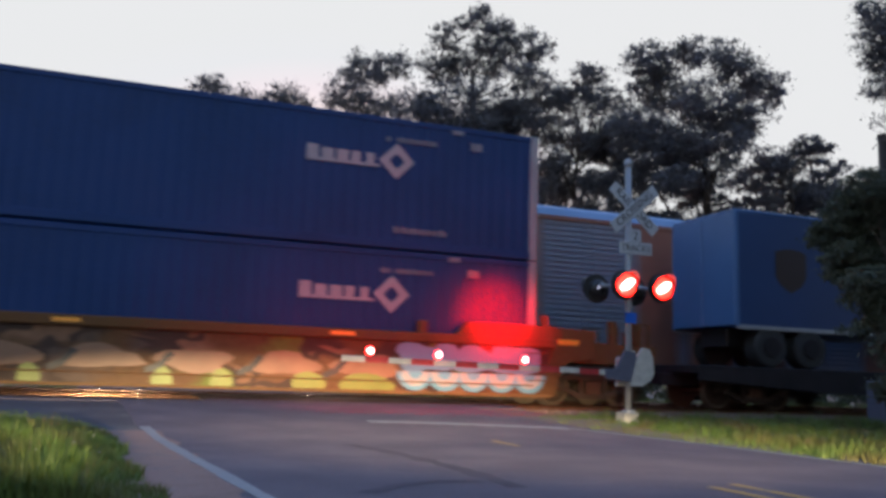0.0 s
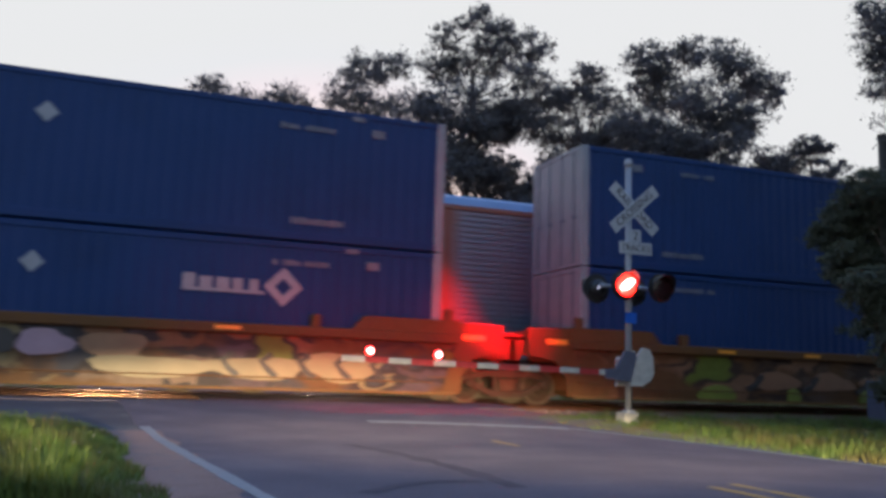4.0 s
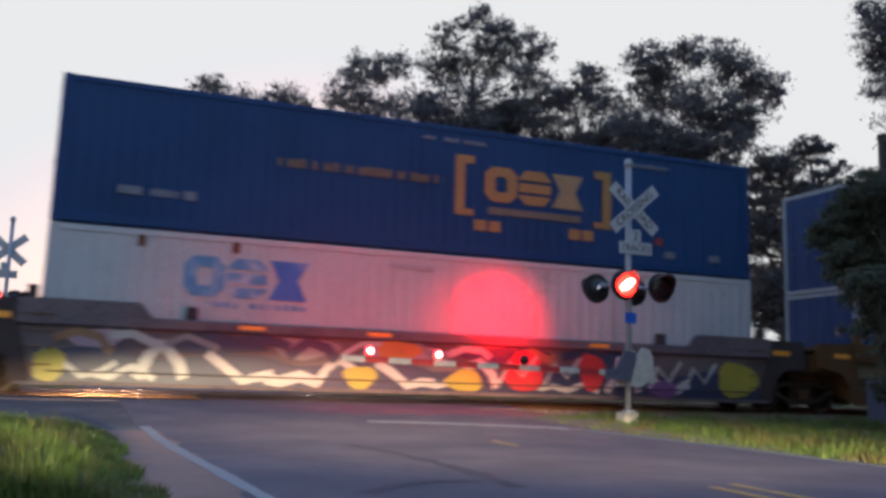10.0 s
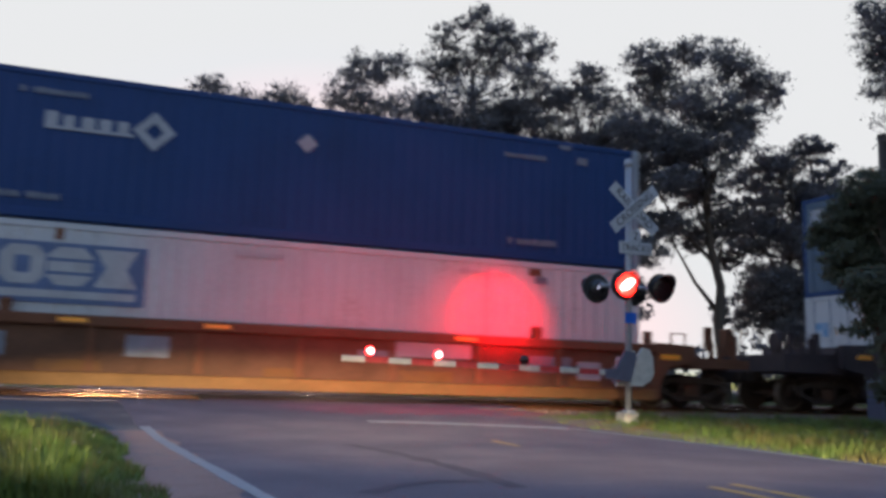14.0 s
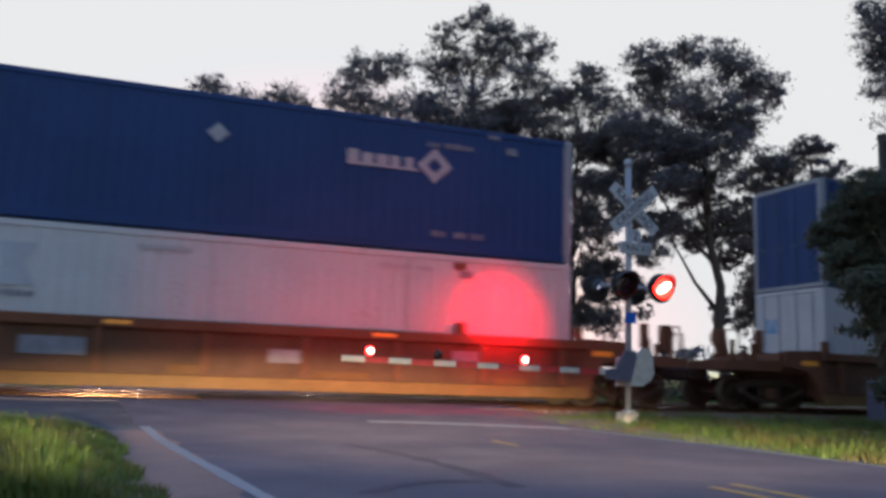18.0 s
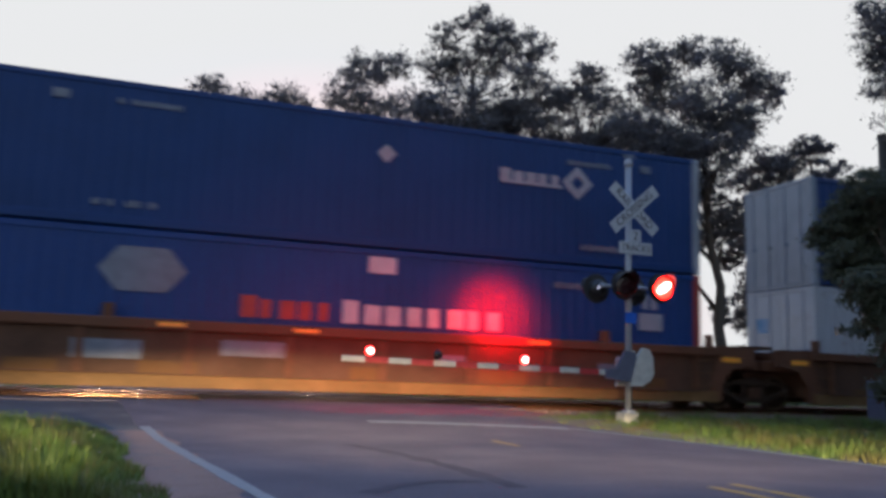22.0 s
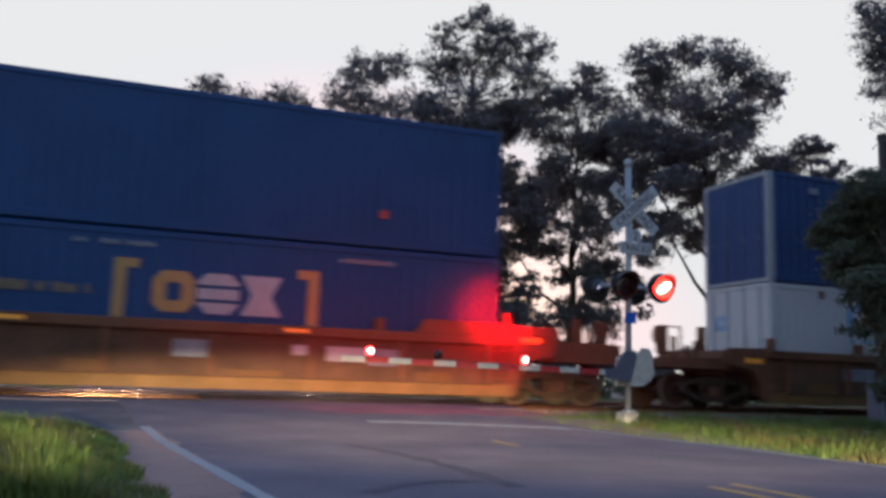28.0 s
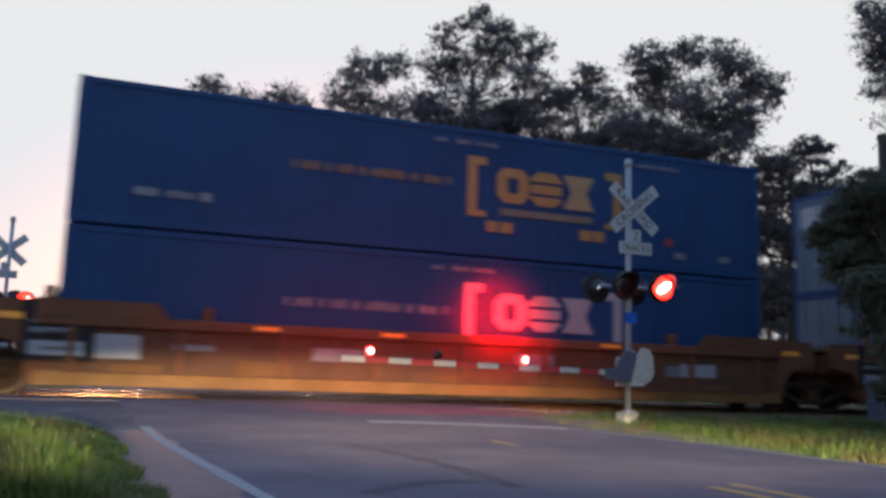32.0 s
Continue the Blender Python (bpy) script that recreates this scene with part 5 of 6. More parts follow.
def load_box(kind, mark, z0, z1, upper, seed, placard=True):
    h = z1 - z0
    if kind == "navy":
        c = container(z0, z1, NAVY, PALE, PALE if seed % 10 in (0, 4) else NAVY)
        mark_navy(c, h, mark, placard)
        small_labels(c, seed)
    elif kind == "blue":
        c = container(z0, z1, BLUE, BLUE, DOOR_GREY)
        cols = {0: None, 1: (YELLOW_DECAL, YELLOW_DECAL, PALE_YELLOW), 2: (YELLOW_DECAL, DECAL, DECAL), 3: (DECAL,) * 3}[mark]
        mark_blue(c, h, upper, cols, cols is not None)
        if upper:
            part("door_label", Geo().box(0.004, 0.014, 0.15, 1.0, h - 0.95, h - 0.35), DECAL, c, "white label on the rear door")
            part("door_label", Geo().box(0.004, 0.014, 0.25, 0.55, 0.75, 0.92), DECAL_DIM, c)
    elif kind == "white":
        c = container(z0, z1, WHITE_BOX, WHITE_BOX)
        mark_white(c, h, mark)
        part("door_label", Geo().box(0.004, 0.014, 0.45, 0.9, 1.7, 2.1), CYAN_DECAL, c, "faded blue label on the rear door")
    else:
        c = container(z0, z1, BRIGHT_BLUE, RED_DECAL)
        y0, y1 = -WID / 2 - 0.004, -WID / 2 + 0.02
        part("hexagon_mark", Geo().prism_y([(2.44, 2.06), (2.80, 1.64), (3.72, 1.64), (4.08, 2.06), (3.72, 2.50), (2.80, 2.50)], y0, y1), DECAL_DIM, c, "pale hexagon mark")
        word_blocks(c, 5.15, 7.12, 1.26, 1.70, 5, RED_DECAL, "lettering_bar", "red bars of a company name")
        word_blocks(c, 7.24, 10.97, 1.24, 1.72, 8, DECAL_PALE, "lettering_bar", "white bars of a company name")
        sticker(c, "white_square", 7.76, 8.36, 2.33, 2.68, DECAL_PALE, "white square label")
        sticker(c, "white_square", LEN - 1.75, LEN - 1.1, 1.45, 1.85, DECAL, "white square label")
        word_blocks(c, LEN - 1.65, LEN - 1.15, 1.95, 2.3, 2, DECAL)
        word_blocks(c, LEN - 4.0, LEN - 2.9, 2.3, 2.46, 9, DECAL_DIM)
        for y in (-0.55, 0.55):
            part("door_label", Geo().lathe([(-0.008, 0.22), (0.004, 0.22)], 0, (0.012, y, 1.75), 18), DECAL, c, "white oval label on the rear door")
    return tagged(c, LABELS[kind])


def place_load(i, x, up, low, well, ends):
    lower = load_box(low[0], low[1], Z_FLOOR, Z_SEAM - 0.02, False, 40 + i, i != 0)
    upper = load_box(up[0], up[1], Z_SEAM, Z_TOP, True, 80 + i, i not in (0, 6))
    art = None
    if i == 0:
        art = peach_pieces([])
    elif i == 1:
        art = olive_pieces([])
    elif i == 2:
        art = bold_lettering([])
    unit = well_unit(CPL if ends[0] == "coupler" else ART, CPL if ends[1] == "coupler" else ART,
                     RUST_BLACK if i == 2 else RUST_TAN if well == "tan" else RUST_BROWN, RUST_BLACK if i == 2 else RUST_TAN if well == "tan" else RUST_DARK, well == "tan",
                     WELL_LABELS[well], ends, art, i, PLATES.get(i, ()))
    for ob in (unit, lower, upper):
        MOVERS.append((ob, x))


for i, row in enumerate(LOADS):
    place_load(i, *row)


def trailer_car(x):
    """A highway trailer on a flat car, ahead of the container wells."""
    car = thing("flat_car", pose(0, 0, 0), "dark flat car that carries a highway trailer", "railcar")
    # deck, sills and wheel rims hold the shade under the train in their colour
    part("deck", Geo().box(-1.2, LEN + 3.2, -1.35, 1.35, 0.86, 1.06, 0.02), NEAR_BLACK, car)
    part("centre_sill", Geo().box(-1.5, LEN + 3.5, -0.3, 0.3, 0.55, 0.86, 0.02), NEAR_BLACK, car)
    for s in (-1, 1):
        part("side_sill", Geo().prism_y([(-1.2, 0.95), (LEN + 3.2, 0.95), (LEN + 3.2, 0.7), (LEN - 1, 0.45), (3, 0.45), (-1.2, 0.7)], s * 1.36, s * 1.44), NEAR_BLACK, car)
    truck(car, 0.7)
    truck(car, LEN + 1.6)
    tr = thing("highway_trailer", pose(0, 0, 1.06), "blue highway trailer with a brown shield mark", "trailer")
    body = Geo().box(0.03, LEN - 0.03, -1.29, 1.29, 1.0, 3.92, 0.06)
    part("body", body, TRAILER, tr)
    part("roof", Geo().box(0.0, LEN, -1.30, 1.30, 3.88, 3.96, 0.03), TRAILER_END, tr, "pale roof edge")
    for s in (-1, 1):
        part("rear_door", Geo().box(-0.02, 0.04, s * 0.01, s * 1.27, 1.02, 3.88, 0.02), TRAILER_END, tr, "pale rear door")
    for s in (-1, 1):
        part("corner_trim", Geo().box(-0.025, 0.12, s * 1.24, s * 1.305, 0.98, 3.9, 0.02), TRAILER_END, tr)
        part("bottom_rail", Geo().box(0.05, LEN - 0.05, s * 1.24, s * 1.30, 0.93, 1.03, 0.01), GALV, tr)
    shield = [(1.25, 2.95), (1.45, 3.02), (1.75, 3.05), (2.05, 3.02), (2.25, 2.95), (2.25, 2.35), (2.1, 2.1), (1.75, 1.9), (1.4, 2.1), (1.25, 2.35)]
    part("shield_mark", Geo().prism_y(shield, -1.298, -1.28), SHIELD, tr, "brown shield mark with a pale rim")
    for k in (1.1, 2.35):
        for s in (-1, 1):
            w = part("wheel", Geo().lathe([(0, 0.50), (s * 0.06, 0.51), (s * 0.40, 0.51), (s * 0.46, 0.46), (s * 0.46, 0.2)], 1, (k, s * 0.82, 0.51), 24), RUBBER, tr)
            part("rim", Geo().lathe([(0, 0.27), (s * 0.05, 0.25)], 1, (k, s * 1.27, 0.51), 16), NEAR_BLACK, w)
    part("axle_frame", Geo().box(0.3, 3.2, -0.55, 0.55, 0.5, 1.0, 0.03), BLACK, tr)
    part("landing_leg", Geo().box(LEN - 3.6, LEN - 3.45, -0.8, -0.65, 0.0, 1.0, 0.02).box(LEN - 3.6, LEN - 3.45, 0.65, 0.8, 0.0, 1.0, 0.02), BLACK, tr)
    for ob in (car, tr):
        MOVERS.append((ob, x))


trailer_car(38.24)

# ---------------------------------------------------------------- the second train
RACKS = []
RACK_LEN, RACK_PITCH, RACK_SPEED, RACK_X = 26.9, 28.3, -17.0, 1.56   # the third car's western end stands at RACK_X at 2.6 s


def autorack():
    """A covered two-deck car carrier; origin at the western end, on the track's centre line."""
    a = thing("autorack_car", pose(0, 0, 0), "grey covered car-carrier wagon with brown ends and pale blue roof", "railcar", "wagons of the far train")
    w = 1.5
    part("body", Geo().box(0.1, RACK_LEN - 0.1, -w + 0.08, w - 0.08, 1.0, 5.25, 0.02), RACK, a)
    roof = []
    for k in range(9):
        t = math.pi * k / 8
        roof.append((-(w + 0.02) * math.cos(t), 5.22 + 0.5 * math.sin(t) ** 0.7 if 0 < k < 8 else 5.22))
    g = Geo()
    for x in (0.0, RACK_LEN):
        g.v += [(x, y, z) for y, z in roof]
    g.f = [(i, i + 1, i + 10, i + 9) for i in range(8)] + [tuple(range(9)), tuple(range(17, 8, -1))]
    part("roof", g, RACK_ROOF, a, "pale blue corrugated roof")
    n = 17
    p = (RACK_LEN - 1.0) / n
    for s in (-1, 1):
        for k in range(n):
            x0 = 0.5 + k * p
            end = k in (0, 3, 13, n - 1)
            if end:
                part("end_panel", shared(("rackend", s), lambda: mesh_of("end_panel", Geo().box(0, p - 0.04, s * (w - 0.06), s * w, 1.15, 5.15, 0.01), RACK_BROWN)), RACK_BROWN, a, "plain brown panel", at=pose(x0, 0, 0))
            else:
                def ribbed():
                    q = Geo()
                    for j in range(26):
                        z = 1.2 + j * 0.152
                        q.box(0.04, p - 0.08, s * (w - 0.05), s * (w - 0.012), z, z + 0.105, 0.01)
                    return mesh_of("rack_panel", q, RACK)
                tagged(part("rack_panel", shared(("rackpanel", s), ribbed), RACK, a, at=pose(x0, 0, 0)), kind="stuff")
            part("rack_post", shared(("rackpost", s), lambda: mesh_of("rack_post", Geo().box(-0.05, 0.05, s * (w - 0.07), s * (w + 0.02), 1.0, 5.22, 0.01), RACK)), RACK, a, at=pose(x0 - 0.01, 0, 0))
        part("top_rail", Geo().box(0.0, RACK_LEN, s * (w - 0.06), s * (w + 0.03), 5.12, 5.26, 0.01), RACK_BROWN, a)
        part("side_sill", Geo().box(0.0, RACK_LEN, s * (w - 0.1), s * (w + 0.02), 0.78, 1.05, 0.01), RUST_DARK, a)
    for x0, x1 in ((-0.02, 0.1), (RACK_LEN - 0.1, RACK_LEN + 0.02)):
        part("end_door", Geo().box(x0, x1, -w + 0.02, w - 0.02, 1.0, 5.2, 0.02), RACK_BROWN, a, "brown folding end door")
    part("centre_sill", Geo().box(-0.5, RACK_LEN + 0.5, -0.3, 0.3, 0.6, 1.0, 0.02), RUST_DARK, a)
    for x in (2.6, RACK_LEN - 2.6):
        tr = part("truck", Geo().box(x - 1.2, x + 1.2, -1.08, -0.95, 0.3, 0.65, 0.05).box(x - 1.2, x + 1.2, 0.95, 1.08, 0.3, 0.65, 0.05).box(x - 0.25, x + 0.25, -1, 1, 0.45, 0.62, 0.03), STEEL_BROWN, a)
        for k in (-0.88, 0.88):
            part("wheelset", SHARED["wheelset"], STEEL_BROWN, tr, at=pose(x + k, 0, 0.425))
    return a


first_rack = autorack()
RACKS.append((first_rack, RACK_X - 2 * RACK_PITCH))
for k in (-3, -1, 0, 1):
    RACKS.append((copy_thing(first_rack, pose(0, 0, 0)), RACK_X + k * RACK_PITCH))


# ---------------------------------------------------------------- trees and plants
def leaf_cloud(centres, count, size, seed, flat=0.75):
    """Many small leaf cards in loose tufts round the given (x, y, z, radius)."""
    rng = np.random.RandomState(seed)
    cs = np.array(centres, dtype=float)
    weight = cs[:, 3] ** 2
    tufts_n = max(20, count // 42)
    pick = rng.choice(len(cs), tufts_n, p=weight / weight.sum())
    d = rng.normal(size=(tufts_n, 3))
    d /= np.linalg.norm(d, axis=1)[:, None]
    rad = cs[pick, 3] * (0.28 + 0.86 * rng.rand(tufts_n) ** 0.75)
    tuft = cs[pick, :3] + d * rad[:, None] * np.array([1, 1, flat])
    tsize = cs[pick, 3] * rng.uniform(0.08, 0.215, tufts_n)
    which = rng.randint(0, tufts_n, count)
    pos = tuft[which] + rng.normal(size=(count, 3)) * tsize[which][:, None] * np.array([1, 1, 0.6])
    a = rng.normal(size=(count, 3))
    a /= np.linalg.norm(a, axis=1)[:, None]
    b = np.cross(a, rng.normal(size=(count, 3)))
    b /= np.linalg.norm(b, axis=1)[:, None]
    s = size * rng.uniform(0.55, 1.3, count)[:, None]
    verts = np.stack([pos - a * s, pos + b * s * 0.42, pos + a * s, pos - b * s * 0.42], axis=1).reshape(-1, 3)
    me = bpy.data.meshes.new("crown")
    me.vertices.add(len(verts))
    me.vertices.foreach_set("co", verts.ravel())
    me.loops.add(count * 4)
    me.loops.foreach_set("vertex_index", np.arange(count * 4))
    me.polygons.add(count)
    me.polygons.foreach_set("loop_start", np.arange(0, count * 4, 4))
    me.update(calc_edges=True)
    me.validate()
    return me


def tree(base, blobs, count, size, seed, label, trunk=0.35, low=8, fill=()):
    """A tapered trunk, limbs to each mass of the crown, and the leaves."""
    r = random.Random(seed)
    bx, by = base
    top = max(b[2] for b in blobs)
    t = thing("tree", pose(0, 0, 0), label, "tree", "trees round the crossing")
    mx = sum(b[0] for b in blobs) / len(blobs)
    my = sum(b[1] for b in blobs) / len(blobs)
    path, rad = [], []
    for i in range(9):
        f = i / 8
        path.append((bx + (mx - bx) * f ** 1.5 + r.uniform(-0.15, 0.15) * (i > 0), by + (my - by) * f ** 1.5 + r.uniform(-0.15, 0.15) * (i > 0), -0.5 + (top * 0.86 + 0.5) * f))
        rad.append(trunk * (1.25 if i == 0 else 1.0) * (1 - 0.82 * f))
    part("trunk", Geo().tube(path, rad, 10), BARK, t, "dark rough bark", smooth=True)
    for b in blobs:
        f = min(max((b[2] - r.uniform(1.5, 3.5)) / (top * 0.9), 0.12), 0.9)
        i = int(f * 8)
        p0 = Vector(path[i]).lerp(Vector(path[min(i + 1, 8)]), f * 8 - i)
        p1 = Vector(b[:3])
        mid = p0.lerp(p1, 0.5) + Vector((r.uniform(-0.3, 0.3), r.uniform(-0.3, 0.3), -0.12 * (p1 - p0).length))
        r0 = rad[i] * 0.55
        limb = Geo().tube([p0, mid, p1], [r0, r0 * 0.6, r0 * 0.2], 7)
        for k in range(5):
            d = Vector((r.gauss(0, 1), r.gauss(0, 1), r.gauss(0.2, 0.8))).normalized() * b[3] * r.uniform(0.7, 1.1)
            q = mid.lerp(p1, r.uniform(0.4, 1))
            limb.tube([q, q + d * 0.5 + Vector((0, 0, 0.06)), q + d], [r0 * 0.22, r0 * 0.13, 0.012], 5)
        part("limb", limb, BARK, t, smooth=True)
    fill = list(fill)
    # lower boughs fill the space below the top
    xs = [b[0] for b in blobs]
    if top > 9:
        blobs = blobs + [(r.uniform(min(xs) - 0.6, max(xs) + 0.6), by + r.uniform(-2.5, 2.5), r.uniform(3.2, top * 0.66), r.uniform(0.7, 1.25)) for _ in range(low)]
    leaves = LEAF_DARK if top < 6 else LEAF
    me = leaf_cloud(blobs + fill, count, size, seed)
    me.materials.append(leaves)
    part("crown", me, leaves, t, "loose crown of small dark leaves")
    return t


TREES = {
    "left": ((4.9, 25.9), [(1.5, 26.3, 13.2, 1.3), (3.7, 26.9, 15.2, 1.2), (5.2, 24.9, 14.0, 1.2), (7.2, 25.6, 14.7, 1.2), (2.8, 27.8, 12.5, 1.6), (5.4, 27.6, 12.6, 1.6), (7.2, 23.9, 12.2, 1.5), (1.7, 24.8, 9.7, 1.2), (5.6, 23.8, 9.4, 1.5), (4.2, 25.7, 7.0, 1.1), (3.9, 23.9, 5.2, 1.2), (6.1, 25.5, 5.7, 1.3), (7.0, 26.2, 8.2, 1.3), (7.7, 24.5, 10.1, 1.3)]),
    "slim": ((11.7, 22.5), [(10.6, 23.0, 16.1, 1.3), (12.2, 23.3, 16.7, 1.1), (9.6, 22.1, 14.3, 1.2), (11.4, 22.6, 13.9, 1.5), (10.1, 24.6, 12.8, 1.4), (11.5, 24.3, 11.3, 1.5), (12.2, 20.7, 11.8, 1.4), (10.0, 21.7, 8.3, 1.4), (11.7, 20.5, 8.0, 1.1), (9.9, 22.7, 5.9, 1.3), (11.0, 20.6, 5.5, 1.1)]),
    "big": ((15.2, 20.3), [(15.9, 20.2, 18.6, 1.0), (14.9, 21.3, 18.1, 1.0), (16.9, 18.6, 17.7, 1.0), (18.6, 18.8, 17.2, 1.0), (17.1, 21.2, 17.3, 1.5), (14.9, 22.1, 16.8, 1.3), (17.4, 17.6, 15.1, 1.2), (14.8, 19.1, 13.7, 1.8), (12.5, 19.3, 13.1, 1.5), (17.2, 19.2, 13.5, 1.5), (13.6, 18.8, 10.7, 1.8), (16.3, 19.6, 10.9, 1.5), (15.1, 21.0, 8.1, 1.6), (15.9, 19.0, 6.2, 1.3), (13.7, 21.6, 7.2, 1.0), (15.6, 20.5, 4.7, 1.5)]),
    "mid": ((21.1, 19.7), [(21.9, 19.5, 16.6, 0.9), (21.5, 20.5, 15.4, 1.2), (21.9, 18.3, 14.8, 1.1), (20.0, 20.3, 13.6, 1.4), (22.4, 20.9, 13.4, 1.4), (21.6, 21.4, 10.9, 1.6), (21.5, 17.6, 10.2, 1.2), (19.3, 19.3, 8.5, 1.0), (20.8, 17.7, 8.1, 1.4), (22.2, 18.8, 6.4, 1.1), (17.6, 19.2, 7.2, 1.0), (20.3, 19.9, 15.3, 0.9), (19.8, 21.1, 15.0, 1.1), (22.6, 17.8, 13.7, 1.2), (23.2, 19.4, 12.8, 1.3), (23.7, 18.6, 11.8, 1.2)]),
    "wide": ((26.0, 14.1), [(23.5, 16.2, 16.4, 1.2), (25.3, 15.7, 17.0, 1.0), (25.6, 13.3, 15.8, 1.2), (27.4, 13.0, 15.0, 1.2), (28.9, 13.8, 14.6, 0.6), (24.7, 17.1, 15.1, 1.6), (24.6, 13.3, 13.4, 1.5), (26.0, 12.6, 12.9, 1.2), (21.9, 14.8, 12.4, 1.4), (24.3, 15.1, 11.9, 1.5), (24.9, 12.5, 11.2, 1.3), (23.3, 15.9, 10.3, 1.3), (25.5, 15.2, 10.1, 1.4), (23.4, 14.9, 7.9, 1.1), (26.7, 14.5, 8.7, 1.1)]),
    "edge": ((30.9, 15.2), [(32.0, 14.5, 12.8, 0.8), (31.9, 15.6, 12.1, 1.1), (31.7, 13.1, 11.1, 0.8), (30.5, 15.6, 11.9, 1.1), (32.8, 15.8, 10.6, 1.4), (31.5, 17.0, 10.5, 1.2), (31.5, 12.3, 9.5, 1.1), (28.8, 15.2, 7.9, 1.1), (30.6, 12.7, 7.5, 1.4), (30.8, 14.9, 7.9, 1.4), (29.2, 13.9, 5.3, 1.3), (29.8, 15.9, 5.4, 1.0), (32.0, 15.1, 5.3, 1.4), (29.8, 14.9, 4.1, 1.1)]),
    "near": ((13.8, -7.3), [(13.0, -6.3, 3.9, 0.5), (12.9, -5.8, 3.5, 0.4), (12.9, -6.9, 4.2, 0.5), (12.9, -6.3, 3.0, 0.5), (13.7, -6.2, 3.4, 0.6), (13.3, -5.7, 2.8, 0.3), (12.6, -7.0, 2.4, 0.5), (12.9, -7.1, 1.9, 0.4), (12.8, -7.4, 1.3, 0.4), (13.3, -6.9, 0.6, 0.4)]),
    # the large masses past x = 17 are unseen, added to block sky light
    "over": ((18.5, -8.5), [(14.9, -5.4, 8.2, 0.5), (15.0, -5.1, 7.7, 0.5), (14.5, -5.8, 6.9, 0.5), (14.7, -5.3, 8.5, 0.3), (15.5, -5.1, 9.0, 0.5), (15.8, -5.4, 7.8, 0.8), (14.8, -6.5, 5.9, 0.8), (17.5, -7.5, 8.5, 1.6), (19.5, -9.0, 9.5, 2.2), (21.5, -7.5, 7.5, 2.4), (18.5, -5.8, 6.2, 1.2), (20.5, -10.0, 4.0, 2.2), (15.3, -5.2, 8.3, 0.6), (15.6, -5.0, 7.4, 0.6), (15.3, -5.5, 7.0, 0.45), (15.1, -5.2, 8.9, 0.5), (15.6, -5.3, 8.7, 0.7), (15.5, -5.1, 8.0, 0.6)]),
}
SPEC = {"left": (88000, 0.088, 0.34, 9), "slim": (92000, 0.088, 0.22, 14), "big": (135000, 0.088, 0.42, 20), "mid": (98000, 0.088, 0.25, 15), "wide": (90000, 0.088, 0.30, 5), "edge": (90000, 0.088, 0.26, 12), "near": (46000, 0.045, 0.07, 0), "over": (120000, 0.036, 0.18, 0)}
HANGING = {"left": 32, "slim": 38, "big": 40, "mid": 30, "wide": 16, "edge": 16}
TREE_LABELS = {"left": "spreading oak with a ragged dark crown against the dusk sky", "slim": "slender oak with a bent trunk and open crown", "big": "tallest oak with a dense dark crown",
               "mid": "oak with loose hanging foliage beside the tall one", "wide": "wide oak with a rounded top and open lower limbs", "edge": "lower tree with a dense dark crown",
               "near": "small leafy roadside tree close to the track", "over": "roadside tree with fine overhanging twigs and an added unseen crown for shade"}
for i, (nm, (base, blobs)) in enumerate(TREES.items()):
    count, size, trunk, low = SPEC[nm]
    # hanging lower foliage, thinner towards the ground
    fr = random.Random(500 + i)
    fill = []
    if nm in HANGING:
        xs, ys = [b[0] for b in blobs], [b[1] for b in blobs]
        for k in range(HANGING[nm]):
            f = fr.random()
            x, y = min(xs) - 0.6 + (max(xs) - min(xs) + 1.4) * f, min(ys) + (max(ys) - min(ys)) * fr.random()
            if nm in ("wide", "edge") and 0.745 < x / (y + 18.9) < 0.785:
                continue
            fill.append((x, y, fr.uniform(5.2 if nm == "wide" else 2.9, 0.8 * max(b[2] for b in blobs)), fr.uniform(0.55, 1.05)))
    tree(base, blobs, count, size, 100 + i, TREE_LABELS[nm], trunk, low, fill)

# undergrowth below the oaks and the far edge of the woods
rng = random.Random(8)
shrubs = []
for k in range(150):
    x = rng.uniform(9, 62)
    y = 27 - 0.45 * (x - 8) + rng.uniform(-2, 9)
    if 17.5 < x < 20.5 or 25.2 < x < 26.6:
        h = rng.uniform(0.2, 0.7)
    else:
        h = rng.uniform(0.4, 1.5)
    shrubs.append((x, y, h * 0.5 - 0.3, h))
me = leaf_cloud(shrubs, 26000, 0.17, 21)
me.materials.append(LEAF_DARK)
tagged(new("undergrowth", me), "dark tangled undergrowth below the oaks", "shrubs", kind="stuff")
woods = []
for k in range(330):
    x = rng.uniform(-70, 130)
    y = 95 - 0.25 * x + rng.uniform(-8, 12)
    h = rng.uniform(1.4, 2.6)
    tall = 5.6 if x > -6 else 1.2
    woods.append((x, y, rng.uniform(0.4, tall), h))
me = leaf_cloud(woods, 70000, 0.34, 22)
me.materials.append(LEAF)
tagged(new("far_woods", me), "low dark line of far woods on the horizon", "woods", kind="stuff")
# hedge added beside the view to darken the low eastern part of the train
hedge = []
for k in range(46):
    h = rng.uniform(0.5, 1.1)
    hedge.append((rng.uniform(13.6, 27), rng.uniform(-8.0, -5.0), rng.uniform(0.1, 2.3), h))
me = leaf_cloud(hedge, 16000, 0.09, 25)
me.materials.append(LEAF_DARK)
tagged(new("trackside_hedge", me), "hedge added along the track to darken its eastern side", "hedge", kind="stuff")
# unseen tree masses, added to keep sky light off the train's eastern end
thicket = []
